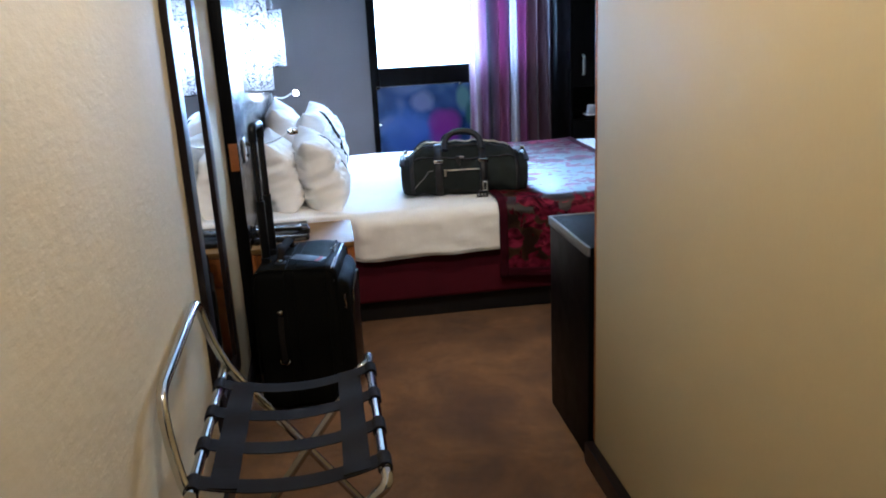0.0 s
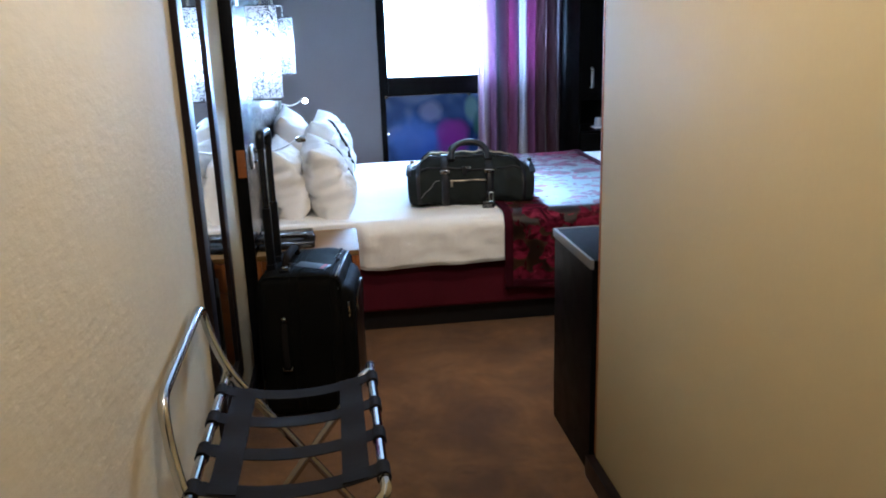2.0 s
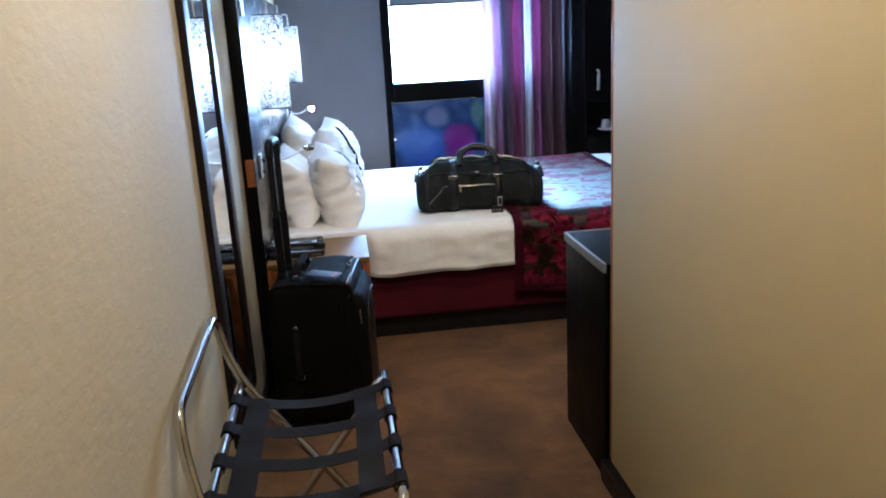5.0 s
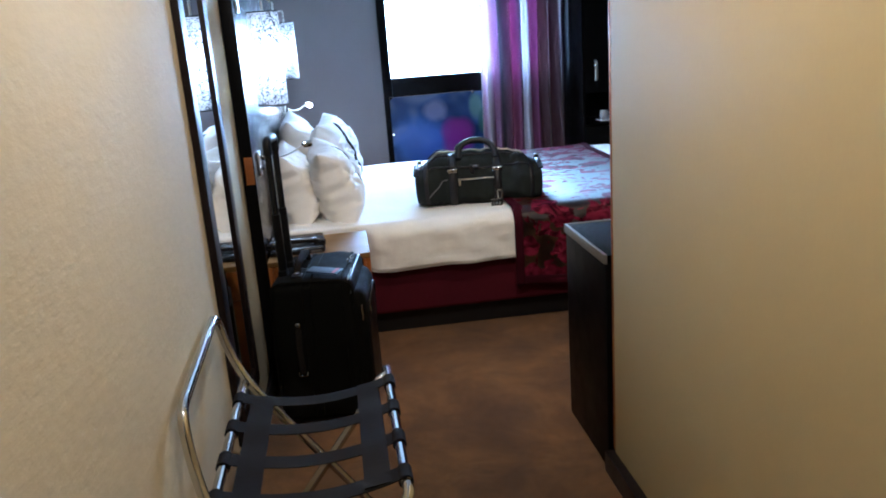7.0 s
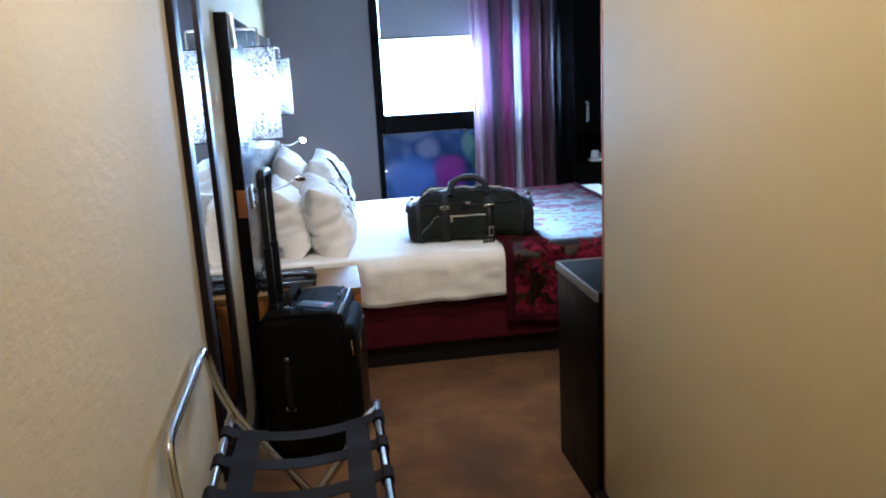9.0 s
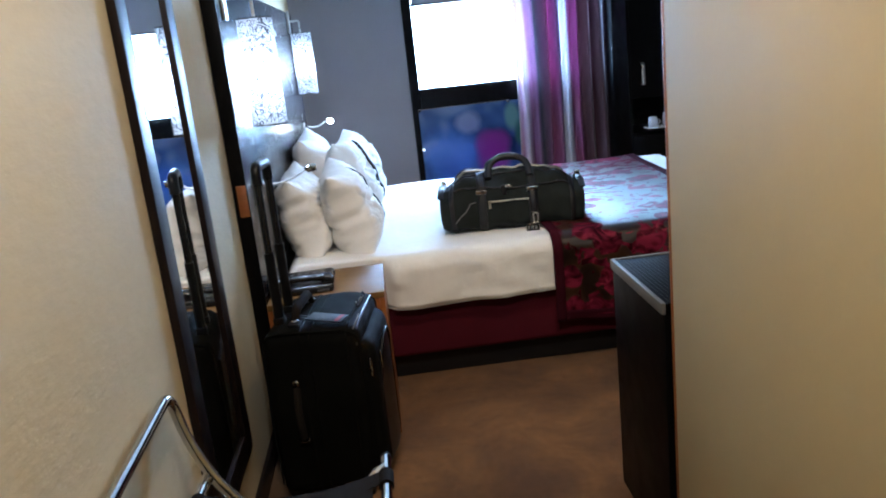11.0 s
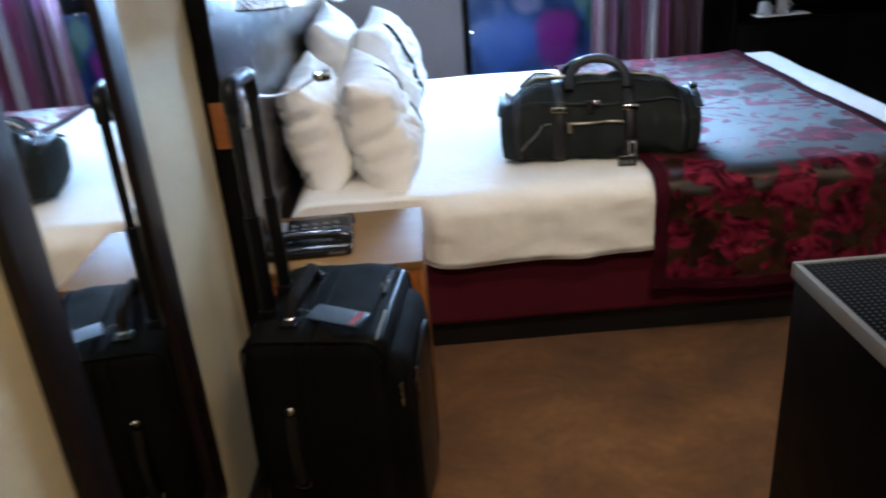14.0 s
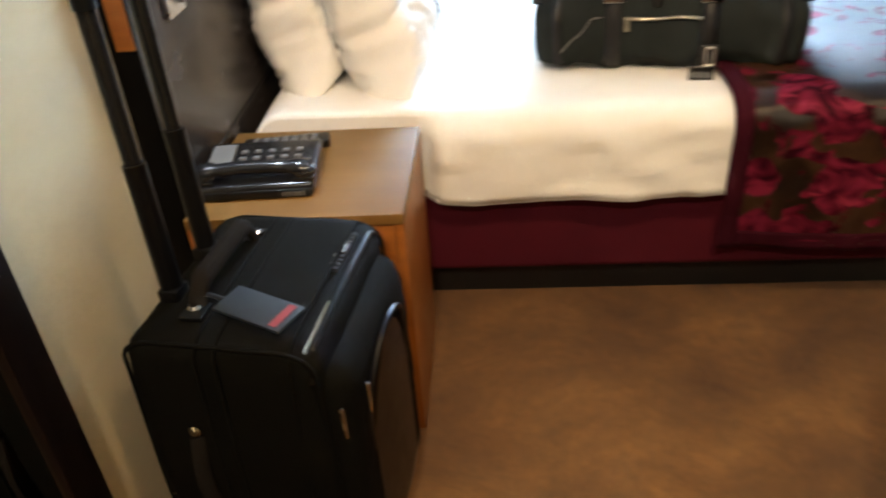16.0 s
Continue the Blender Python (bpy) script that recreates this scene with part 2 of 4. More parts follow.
def shade_mat():
    m, n, l, b = node_mat("patterned_lamp_shade")
    scroll = noise_node(n, l, 17, 1.0, 0.5, 2.8)
    col = ramp_node(n, l, scroll, [(0.40, (0.86, 0.86, 0.86)), (0.43, (0.07, 0.07, 0.085)), (0.47, (0.07, 0.07, 0.085)), (0.50, (0.86, 0.86, 0.86)),
                                   (0.60, (0.86, 0.86, 0.86)), (0.62, (0.07, 0.07, 0.085)), (0.66, (0.07, 0.07, 0.085)), (0.68, (0.86, 0.86, 0.86))])
    l.new(col, b.inputs["Base Color"])
    b.inputs["Roughness"].default_value = 0.8
    tr = n.new("ShaderNodeBsdfTranslucent")
    l.new(mix_node(n, l, 1.0, col, (0.30, 0.31, 0.33), "MULTIPLY"), tr.inputs["Color"])
    mx = n.new("ShaderNodeMixShader")
    mx.inputs[0].default_value = 0.5
    l.new(b.outputs[0], mx.inputs[1])
    l.new(tr.outputs[0], mx.inputs[2])
    l.new(mx.outputs[0], n["Material Output"].inputs[0])
    return m


def blind_mat():
    m, n, l, b = node_mat("roller_blind_cloth")
    b.inputs["Base Color"].default_value = (0.50, 0.47, 0.50, 1)
    bump_node(n, l, noise_node(n, l, 400, 2), 0.1, 0.001, b)
    tr = n.new("ShaderNodeBsdfTranslucent")
    tr.inputs["Color"].default_value = (0.022, 0.018, 0.021, 1)
    mx = n.new("ShaderNodeMixShader")
    mx.inputs[0].default_value = 0.4
    l.new(b.outputs[0], mx.inputs[1])
    l.new(tr.outputs[0], mx.inputs[2])
    l.new(mx.outputs[0], n["Material Output"].inputs[0])
    return m


def blob_mask(n, l, center, radii, warp):
    tc = n.new("ShaderNodeTexCoord")
    mp = n.new("ShaderNodeMapping")
    mp.vector_type = "TEXTURE"
    mp.inputs["Location"].default_value = center
    mp.inputs["Scale"].default_value = radii
    l.new(tc.outputs["Object"], mp.inputs[0])
    ln = n.new("ShaderNodeVectorMath")
    ln.operation = "LENGTH"
    l.new(mp.outputs[0], ln.inputs[0])
    ad = n.new("ShaderNodeMath")
    ad.operation = "ADD"
    sc = n.new("ShaderNodeMath")
    sc.operation = "MULTIPLY_ADD"
    l.new(noise_node(n, l, 6, 2), sc.inputs[0])
    sc.inputs[1].default_value, sc.inputs[2].default_value = warp, -warp / 2
    l.new(ln.outputs["Value"], ad.inputs[0])
    l.new(sc.outputs[0], ad.inputs[1])
    return ramp_node(n, l, ad.outputs[0], [(0.55, (0.85,) * 3), (1.05, (0, 0, 0))])


def print_mat():
    m, n, l, b = node_mat("blurred_flower_print")
    # Blues raised so the print's colour carries the window's glare.
    col = ramp_node(n, l, noise_node(n, l, 4.5, 1.0, 0.4, 0.4), [(0.36, (0.026, 0.060, 0.150)), (0.52, (0.070, 0.135, 0.31)), (0.66, (0.18, 0.25, 0.43))])
    for center, radii, warp, c in PRINT_AND_GLARE_BLOBS:
        col = mix_node(n, l, blob_mask(n, l, center, radii, warp), col, c)
    l.new(col, b.inputs["Base Color"])
    b.inputs["Roughness"].default_value = 0.25
    tr = n.new("ShaderNodeBsdfTranslucent")
    l.new(col, tr.inputs["Color"])
    mx = n.new("ShaderNodeMixShader")
    mx.inputs[0].default_value = 0.6
    l.new(b.outputs[0], mx.inputs[1])
    l.new(tr.outputs[0], mx.inputs[2])
    l.new(mx.outputs[0], n["Material Output"].inputs[0])
    return m


PRINT_AND_GLARE_BLOBS = [
    # Wide blue blob: glare haze painted over the lower left of the print.
    ((0.78, 6.6, 0.64), (0.26, 1, 0.24), 0.9, (0.09, 0.20, 0.50)),
    ((0.93, 6.6, 0.88), (0.11, 1, 0.10), 0.7, (0.30, 0.33, 0.50)),
    ((1.07, 6.6, 0.70), (0.115, 1, 0.125), 0.25, (0.30, 0.06, 0.30)),
    ((1.15, 6.6, 0.70), (0.115, 1, 0.125), 0.25, (0.30, 0.06, 0.30)),
    ((1.11, 6.6, 0.58), (0.15, 1, 0.16), 0.3, (0.27, 0.05, 0.28)),
    ((1.27, 6.6, 0.89), (0.070, 1, 0.13), 0.3, (0.20, 0.36, 0.31)),
    ((1.33, 6.6, 0.76), (0.06, 1, 0.12), 0.4, (0.07, 0.19, 0.15)),
    ((1.42, 6.6, 0.62), (0.10, 1, 0.18), 0.6, (0.26, 0.04, 0.29)),
]


def glass_mat(name, tint=(0.95, 0.97, 1.0), clear=1.0):
    m, n, l, b = node_mat(name)
    b.inputs["Base Color"].default_value = (*tint, 1)
    b.inputs["Transmission Weight"].default_value = clear
    b.inputs["Roughness"].default_value = 0.02
    b.inputs["IOR"].default_value = 1.45
    return m


def mirror_mat():
    m, n, l, b = node_mat("silvered_mirror")
    b.inputs["Base Color"].default_value = (0.88, 0.90, 0.90, 1)
    b.inputs["Metallic"].default_value = 1.0
    l.new(ramp_node(n, l, noise_node(n, l, 5, 3), [(0.3, (0.012,) * 3), (0.8, (0.03,) * 3)]), b.inputs["Roughness"])
    return m


def glow_mat(name, color, strength):
    m, n, l, b = node_mat(name)
    b.inputs["Emission Color"].default_value = (*color, 1)
    b.inputs["Emission Strength"].default_value = strength
    return m


def inlay_mat():
    m, n, l, b = node_mat("black_dotted_inlay")
    tc = n.new("ShaderNodeTexCoord")
    vo = n.new("ShaderNodeTexVoronoi")
    vo.voronoi_dimensions = "2D"
    vo.inputs["Scale"].default_value, vo.inputs["Randomness"].default_value = 85, 0.0
    mp = n.new("ShaderNodeMapping")
    l.new(tc.outputs["Object"], mp.inputs[0])
    l.new(mp.outputs[0], vo.inputs["Vector"])
    l.new(ramp_node(n, l, vo.outputs["Distance"], [(0.20, (0.045, 0.044, 0.042)), (0.30, (0.002, 0.002, 0.0022))]), b.inputs["Base Color"])
    b.inputs["Roughness"].default_value = 0.5
    b.inputs["Specular IOR Level"].default_value = 0.02
    bump_node(n, l, vo.outputs["Distance"], 0.5, 0.002, b)
    return m


CARPET, RUNNER, CURTAIN, SHADE, BLIND, PRINT = carpet_mat(), runner_mat(), curtain_mat(), shade_mat(), blind_mat(), print_mat()
MIRROR, PANE = mirror_mat(), glass_mat("window_glass")
CUP = mat("glazed_ceramic", (0.42, 0.42, 0.43), 0.25, vary=0.04, bump=0.0)
GLOW, SPOT_GLOW = glow_mat("lit_led", (0.85, 0.93, 1.0), 60.0), glow_mat("assumed_downlight_lens", (1.0, 0.85, 0.62), 12.0)


# ---- building helpers ----
ORIGIN = {}


def thing(name, at, label, category, group=""):
    ob = new(name)
    ob.location = at
    ORIGIN[ob] = Vector(at)
    return tagged(ob, label, category, group)


def smooth(me, angle=40):
    for p in me.polygons:
        p.use_smooth = True
    me.set_sharp_from_angle(angle=radians(angle))


def mesh_of(name, bm, material, shift=None, angle=40):
    if shift is not None:
        bmesh.ops.translate(bm, vec=-shift, verts=bm.verts)
    bmesh.ops.recalc_face_normals(bm, faces=bm.faces)
    me = bpy.data.meshes.new(name)
    bm.to_mesh(me)
    bm.free()
    me.materials.append(material)
    smooth(me, angle)
    return me


def part(name, bm, material, parent, label="", angle=40):
    """One mesh under a thing or a part; the bmesh is in world coordinates."""
    shift = ORIGIN[parent]
    ob = new(name, mesh_of(name, bm, material, shift, angle))
    ob.parent = parent
    ORIGIN[ob] = shift
    return tagged(ob, label)


def solo(name, bm, material, label, category, group="", kind="", angle=40):
    ob = new(name, mesh_of(name, bm, material, None, angle))
    ORIGIN[ob] = Vector((0, 0, 0))
    return tagged(ob, label, category, group, kind)


def box(x0, x1, y0, y1, z0, z1, bevel=0.0, bm=None, seg=2, m=None):
    made = bmesh.new()
    bmesh.ops.create_cube(made, size=1.0)
    for v in made.verts:
        v.co = Vector(((x0 + x1) / 2 + v.co.x * (x1 - x0), (y0 + y1) / 2 + v.co.y * (y1 - y0), (z0 + z1) / 2 + v.co.z * (z1 - z0)))
    if bevel:
        bmesh.ops.bevel(made, geom=list(made.edges), offset=bevel, segments=seg, profile=0.6, affect="EDGES", clamp_overlap=True)
    if m is not None:
        bmesh.ops.transform(made, matrix=m, verts=made.verts)
    return join(bm, made)


def join(bm, made):
    if bm is None:
        return made
    me = bpy.data.meshes.new("tmp")
    made.to_mesh(me)
    made.free()
    bm.from_mesh(me)
    bpy.data.meshes.remove(me)
    return bm


def tube(points, r, bm=None, sides=12, caps=True, flat=1.0):
    """A tube swept along points; flat squashes it across its second axis."""
    pts = [Vector(p) for p in points]
    bm = bm or bmesh.new()
    rings, up = [], None
    for i, p in enumerate(pts):
        d = (pts[min(i + 1, len(pts) - 1)] - pts[max(i - 1, 0)]).normalized()
        if up is None:
            up = d.orthogonal().normalized() if abs(d.z) > 0.9 else Vector((0, 0, 1)).cross(d).normalized()
        up = (up - d * up.dot(d)).normalized()
        side = d.cross(up)
        rr = r[i] if isinstance(r, (list, tuple)) else r
        rings.append([bm.verts.new(p + rr * (math.cos(a) * up + flat * math.sin(a) * side)) for a in [2 * math.pi * k / sides for k in range(sides)]])
    for a, b in zip(rings, rings[1:]):
        for k in range(sides):
            bm.faces.new((a[k], a[(k + 1) % sides], b[(k + 1) % sides], b[k]))
    if caps:
        bm.faces.new(rings[0][::-1])
        bm.faces.new(rings[-1])
    return bm


def rounded(points, radius, steps=6):
    """A polyline with its corners turned into arcs."""
    pts = [Vector(p) for p in points]
    out = [pts[0]]
    for a, b, c in zip(pts, pts[1:], pts[2:]):
        u, w = a - b, c - b
        k = min(radius, u.length * 0.48, w.length * 0.48)
        p, q = b + u.normalized() * k, b + w.normalized() * k
        for i in range(steps + 1):
            s = i / steps
            out.append((1 - s) ** 2 * p + 2 * s * (1 - s) * b + s * s * q)
    return out + [pts[-1]]


def sheet(nu, nv, place, bm=None, uv=False):
    """A grid of (nu+1) x (nv+1) points, place(u, v) with u, v from 0 to 1."""
    bm = bm or bmesh.new()
    g = [[bm.verts.new(place(i / nu, j / nv)) for j in range(nv + 1)] for i in range(nu + 1)]
    lay = bm.loops.layers.uv.new("UVMap") if uv else None
    for i in range(nu):
        for j in range(nv):
            f = bm.faces.new((g[i][j], g[i + 1][j], g[i + 1][j + 1], g[i][j + 1]))
            if uv:
                for lp, (a, b) in zip(f.loops, ((i, j), (i + 1, j), (i + 1, j + 1), (i, j + 1))):
                    lp[lay].uv = (a / nu, b / nv)
    return bm


def thicken(ob, t, offset=-1.0):
    md = ob.modifiers.new("thickness", "SOLIDIFY")
    md.thickness, md.offset = t, offset
    return ob


def flat_cloth(ob, t, offset=-1.0):
    """Crisp-edged webbing: solid, and shaded flat."""
    for p in ob.data.polygons:
        p.use_smooth = False
    return thicken(ob, t, offset)


def disc(center, r, h, axis="Z", bm=None, sides=24, bevel=0.0):
    c, half = Vector(center), {"X": Vector((h / 2, 0, 0)), "Y": Vector((0, h / 2, 0)), "Z": Vector((0, 0, h / 2))}[axis]
    b = min(bevel, h * 0.45)
    if b:
        k = half.normalized() * b
        return tube([c - half, c - half + k, c + half - k, c + half], [r - b, r, r, r - b], bm, sides)
    return tube([c - half, c + half], r, bm, sides)


# ---- the setting ----
XL, XR, XFAR = -0.280, 0.962, 3.30
YB, YC, YW, ZC = -1.30, 2.465, 6.62, 2.50


def structure():
    def wall(name, b, material, label):
        return solo(name, b, material, label, "wall", kind="structure")

    def slab(z0, z1):
        bm = box(XL - 0.15, XFAR + 0.15, YC - 0.12, YW + 0.15, z0, z1)
        return box(XL - 0.15, XR + 0.12, YB - 0.15, YC - 0.12, z0, z1, bm=bm)

    solo("floor", slab(-0.12, 0.0), CARPET, "mottled brown fitted carpet", "floor", kind="structure")
    solo("ceiling", slab(ZC, ZC + 0.15), CEILING, "plain white painted ceiling", "ceiling", kind="structure")
    wall("wall_west", box(XL - 0.15, XL, YB, YW, 0, ZC), WALLPAPER, "wall with beige textured wallpaper")
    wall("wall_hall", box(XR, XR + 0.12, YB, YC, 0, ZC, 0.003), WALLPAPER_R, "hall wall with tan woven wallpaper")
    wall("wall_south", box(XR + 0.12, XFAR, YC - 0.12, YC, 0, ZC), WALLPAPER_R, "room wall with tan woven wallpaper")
    wall("wall_entrance", box(XL, XR, YB - 0.12, YB, 0, ZC), WALLPAPER, "beige wall at the entrance end")
    wall("wall_east", box(XFAR, XFAR + 0.15, YC - 0.12, YW, 0, ZC), PAINT_GREY, "grey painted side wall")
    bm = box(XL - 0.15, WX0, YW, YW + 0.22, 0, ZC)
    box(WX1, XFAR + 0.15, YW, YW + 0.22, 0, ZC, bm=bm)
    box(WX0, WX1, YW, YW + 0.22, 0, WZ0, bm=bm)
    box(WX0, WX1, YW, YW + 0.22, WZ1, ZC, bm=bm)
    wall("wall_north", bm, PAINT_GREY, "taupe grey painted window wall")
    for name, b in (("baseboard_west", box(XL, XL + 0.016, YB, 3.50, 0, 0.085, 0.004)),
                    ("baseboard_hall", box(XR - 0.034, XR, YB, YC + 0.012, 0, 0.078, 0.006)),
                    ("baseboard_corner", box(XR, XR + 0.10, YC, YC + 0.014, 0, 0.085, 0.004))):
        solo(name, b, DARK_WOOD, "dark brown wooden baseboard along the wall", "baseboard", kind="structure")
    solo("trim_corner", box(XR - 0.003, XR + 0.008, YC - 0.004, YC + 0.006, 0.087, ZC - 0.01, 0.002), ORANGE_WOOD, "thin brown edging strip on the wall corner", "trim", kind="structure")
    solo("ground", box(-60, 60, YW + 0.4, 140, -9.2, -9.0), GROUND, "pale paved ground far below the window", "ground", kind="structure")


WX0, WX1, WZ0, WZ1 = 0.53, 2.00, 0.40, 2.15


def window():
    w = new("window_1")
    tagged(w, "tall dark-framed window with a half-lowered blind", "window", kind="structure")
    ORIGIN[w] = Vector((0, 0, 0))
    bm = box(WX0, WX0 + 0.07, 6.58, 6.70, WZ0, WZ1, 0.006)
    box(WX1 - 0.07, WX1, 6.58, 6.70, WZ0, WZ1, 0.006, bm)
    box(WX0 + 0.07, WX1 - 0.07, 6.58, 6.70, WZ0, WZ0 + 0.06, 0.006, bm)
    box(WX0 + 0.07, WX1 - 0.07, 6.58, 6.70, WZ1 - 0.07, WZ1, 0.006, bm)
    box(WX0 + 0.07, WX1 - 0.07, 6.585, 6.695, 0.975, 1.155, 0.008, bm)
    box(1.50, 1.565, 6.582, 6.698, 1.155, WZ1 - 0.07, 0.006, bm)
    part("window_frame", bm, BLACK_WOOD, w, "black window frame with a deep transom")
    for xa, xb in ((WX0 + 0.07, 1.50), (1.565, WX1 - 0.07)):
        pane = part("pane", box(xa, xb, 6.640, 6.646, 1.155, WZ1 - 0.07), PANE, w)
        pane.visible_shadow = False
    part("window_sill", box(WX0 - 0.02, WX1 + 0.02, 6.575, 6.66, WZ0 - 0.035, WZ0 - 0.002, 0.006), BLACK_WOOD, w)
    solo("flower_print_panel", box(0.572, 1.56, 6.556, 6.560, 0.44, 1.006, 0.0015), PRINT, "blurred blue and purple flower print on a glass panel", "panel")
    p = thing("panel_fixing_rail", (0.61, 6.55, 1.0), "thin chrome rail and clips on the print panel", "rail")
    part("rail", tube([(0.585, 6.548, 1.008), (1.25, 6.548, 1.012)], 0.0024, sides=8), CHROME, p)
    part("clip", disc((1.25, 6.546, 1.003), 0.011, 0.014, "Y", bevel=0.004, sides=16), CHROME, p)
    for z in (0.712, 1.003):
        part("clip", disc((0.580, 6.546, z), 0.013, 0.016, "Y", bevel=0.004, sides=16), CHROME, p)
    b = thing("roller_blind", (1.25, 6.60, 2.05), "pale translucent roller blind pulled part way down", "blind")
    part("cloth", box(WX0 + 0.075, WX1 - 0.075, 6.606, 6.608, 1.765, 2.10), BLIND, b)
    part("bottom_bar", box(WX0 + 0.072, WX1 - 0.072, 6.602, 6.612, 1.750, 1.768, 0.003), GREY_EDGE, b)
    part("roller", disc(((WX0 + WX1) / 2, 6.61, 2.115), 0.022, WX1 - WX0 - 0.16, "X"), GREY_EDGE, b)


def curtain():
    c = thing("curtain", (1.655, 6.47, 0.03), "purple, magenta and white striped curtain drawn aside", "curtain")

    def place(u, v):
        z = 2.30 - v * 2.27
        pull = 1.0 - 0.05 * math.sin(math.pi * min(1, v * 1.1))
        x = 1.655 + (u - 0.5) * 0.725 * pull
        fold = math.sin(u * 2 * math.pi * 8.5 + 0.7 * math.sin(v * 3 + u * 9))
        y = 6.465 + 0.034 * fold * (0.75 + 0.25 * v) + 0.012 * math.sin(u * 31 + v * 2)
        return (x + 0.008 * math.sin(u * 40 + v * 3), y, z)

    cloth = part("cloth", sheet(150, 26, place, uv=True), CURTAIN, c, angle=80)
    thicken(cloth, 0.0015)
    rail = thing("curtain_rail", (1.25, 6.47, 2.32), "dark curtain rail above the window", "rail")
    part("rod", disc((1.25, 6.47, 2.325), 0.012, 1.9, "X"), NICKEL, rail)
    for x in (0.36, 2.10):
        part("bracket", box(x - 0.01, x + 0.01, 6.47, YW, 2.315, 2.335, 0.003), NICKEL, rail)


# ---- bed ----
BX0, BX1, BY0, BY1, BTOP = -0.205, 2.155, 3.895, 5.80, 0.607


def drape(u_top, v0, v1, drop_near, drop_far, drop_foot, x0, x1, lift, seed, foot=True, amp=1.0):
    """Cloth over the mattress: distance along the profile gives y and z, with soft rounded shoulders."""
    r = 0.075
    y0, y1 = BY0 - lift, BY1 + lift
    top = BTOP + lift
    arc = r * math.pi / 2
    flat_y = (y1 - y0) - 2 * r
    total = (drop_near - r) + arc + flat_y + arc + (drop_far - r)
    flen = (x1 - x0)

    def place(u, v):
        s = v * total
        a = drop_near - r
        if s < a:
            y, z = y0, top - drop_near + s
            hang = 1.0 - s / a
        elif s < a + arc:
            t = (s - a) / r
            y, z, hang = y0 + r - r * math.cos(t), top - r + r * math.sin(t), 0.0
        elif s < a + arc + flat_y:
            y, z, hang = y0 + r + (s - a - arc), top, 0.0
        elif s < a + 2 * arc + flat_y:
            t = (s - a - arc - flat_y) / r
            y, z, hang = y1 - r + r * math.sin(t), top - r + r * math.cos(t), 0.0
        else:
            q = s - (a + 2 * arc + flat_y)
            y, z, hang = y1, top - r - q, q / (drop_far - r)
        f = u * (flen + (drop_foot if foot else 0))
        x = x0 + min(f, flen)
        if foot and f > flen - r:
            k = f - (flen - r)
            if k < arc:
                t = k / r
                x, zf = x1 - r + r * math.sin(t), r - r * math.cos(t)
            else:
                x, zf = x1, r + (k - arc)
            z = min(z, top - zf)
        n1 = noise.noise(Vector((x * 2.2, y * 2.2, seed)))
        n2 = noise.noise(Vector((x * 7 + z * 2, y * 5, seed + z * 4)))
        z += amp * (0.010 * n1 + 0.0035 * n2) * (1 - 0.5 * hang)
        y -= amp * hang * (0.012 * noise.noise(Vector((x * 5, seed, z))) + 0.010 * math.sin(x * 9 + seed)) * (1 if y < 4.9 else -1)
        if z < top - 0.03 and y < 4.5:
            y += amp * 0.009 * noise.noise(Vector((x * 15 + z * 9, z * 22 - x * 6, seed + 5))) + amp * 0.008 * noise.noise(Vector((x * 6 + z * 5, z * 9 - x * 2, seed + 2)))
        if hang > 0:
            z += amp * 0.016 * hang * noise.noise(Vector((x * 3.1, seed + 4, 0)))
        if x > 0.9:
            x -= (x - 0.9) * 0.06 * (5.8 - y) / 1.8
        if foot and x < BX0 + 0.07:
            z -= 0.055 * ((BX0 + 0.07 - x) / 0.07) ** 2 * (1 - 0.6 * hang)
        if x < 0.26 and y < 3.945:
            y += (3.945 - y) * min(1.0, (0.26 - x) / 0.045)
        return (x, y, z)

    return place


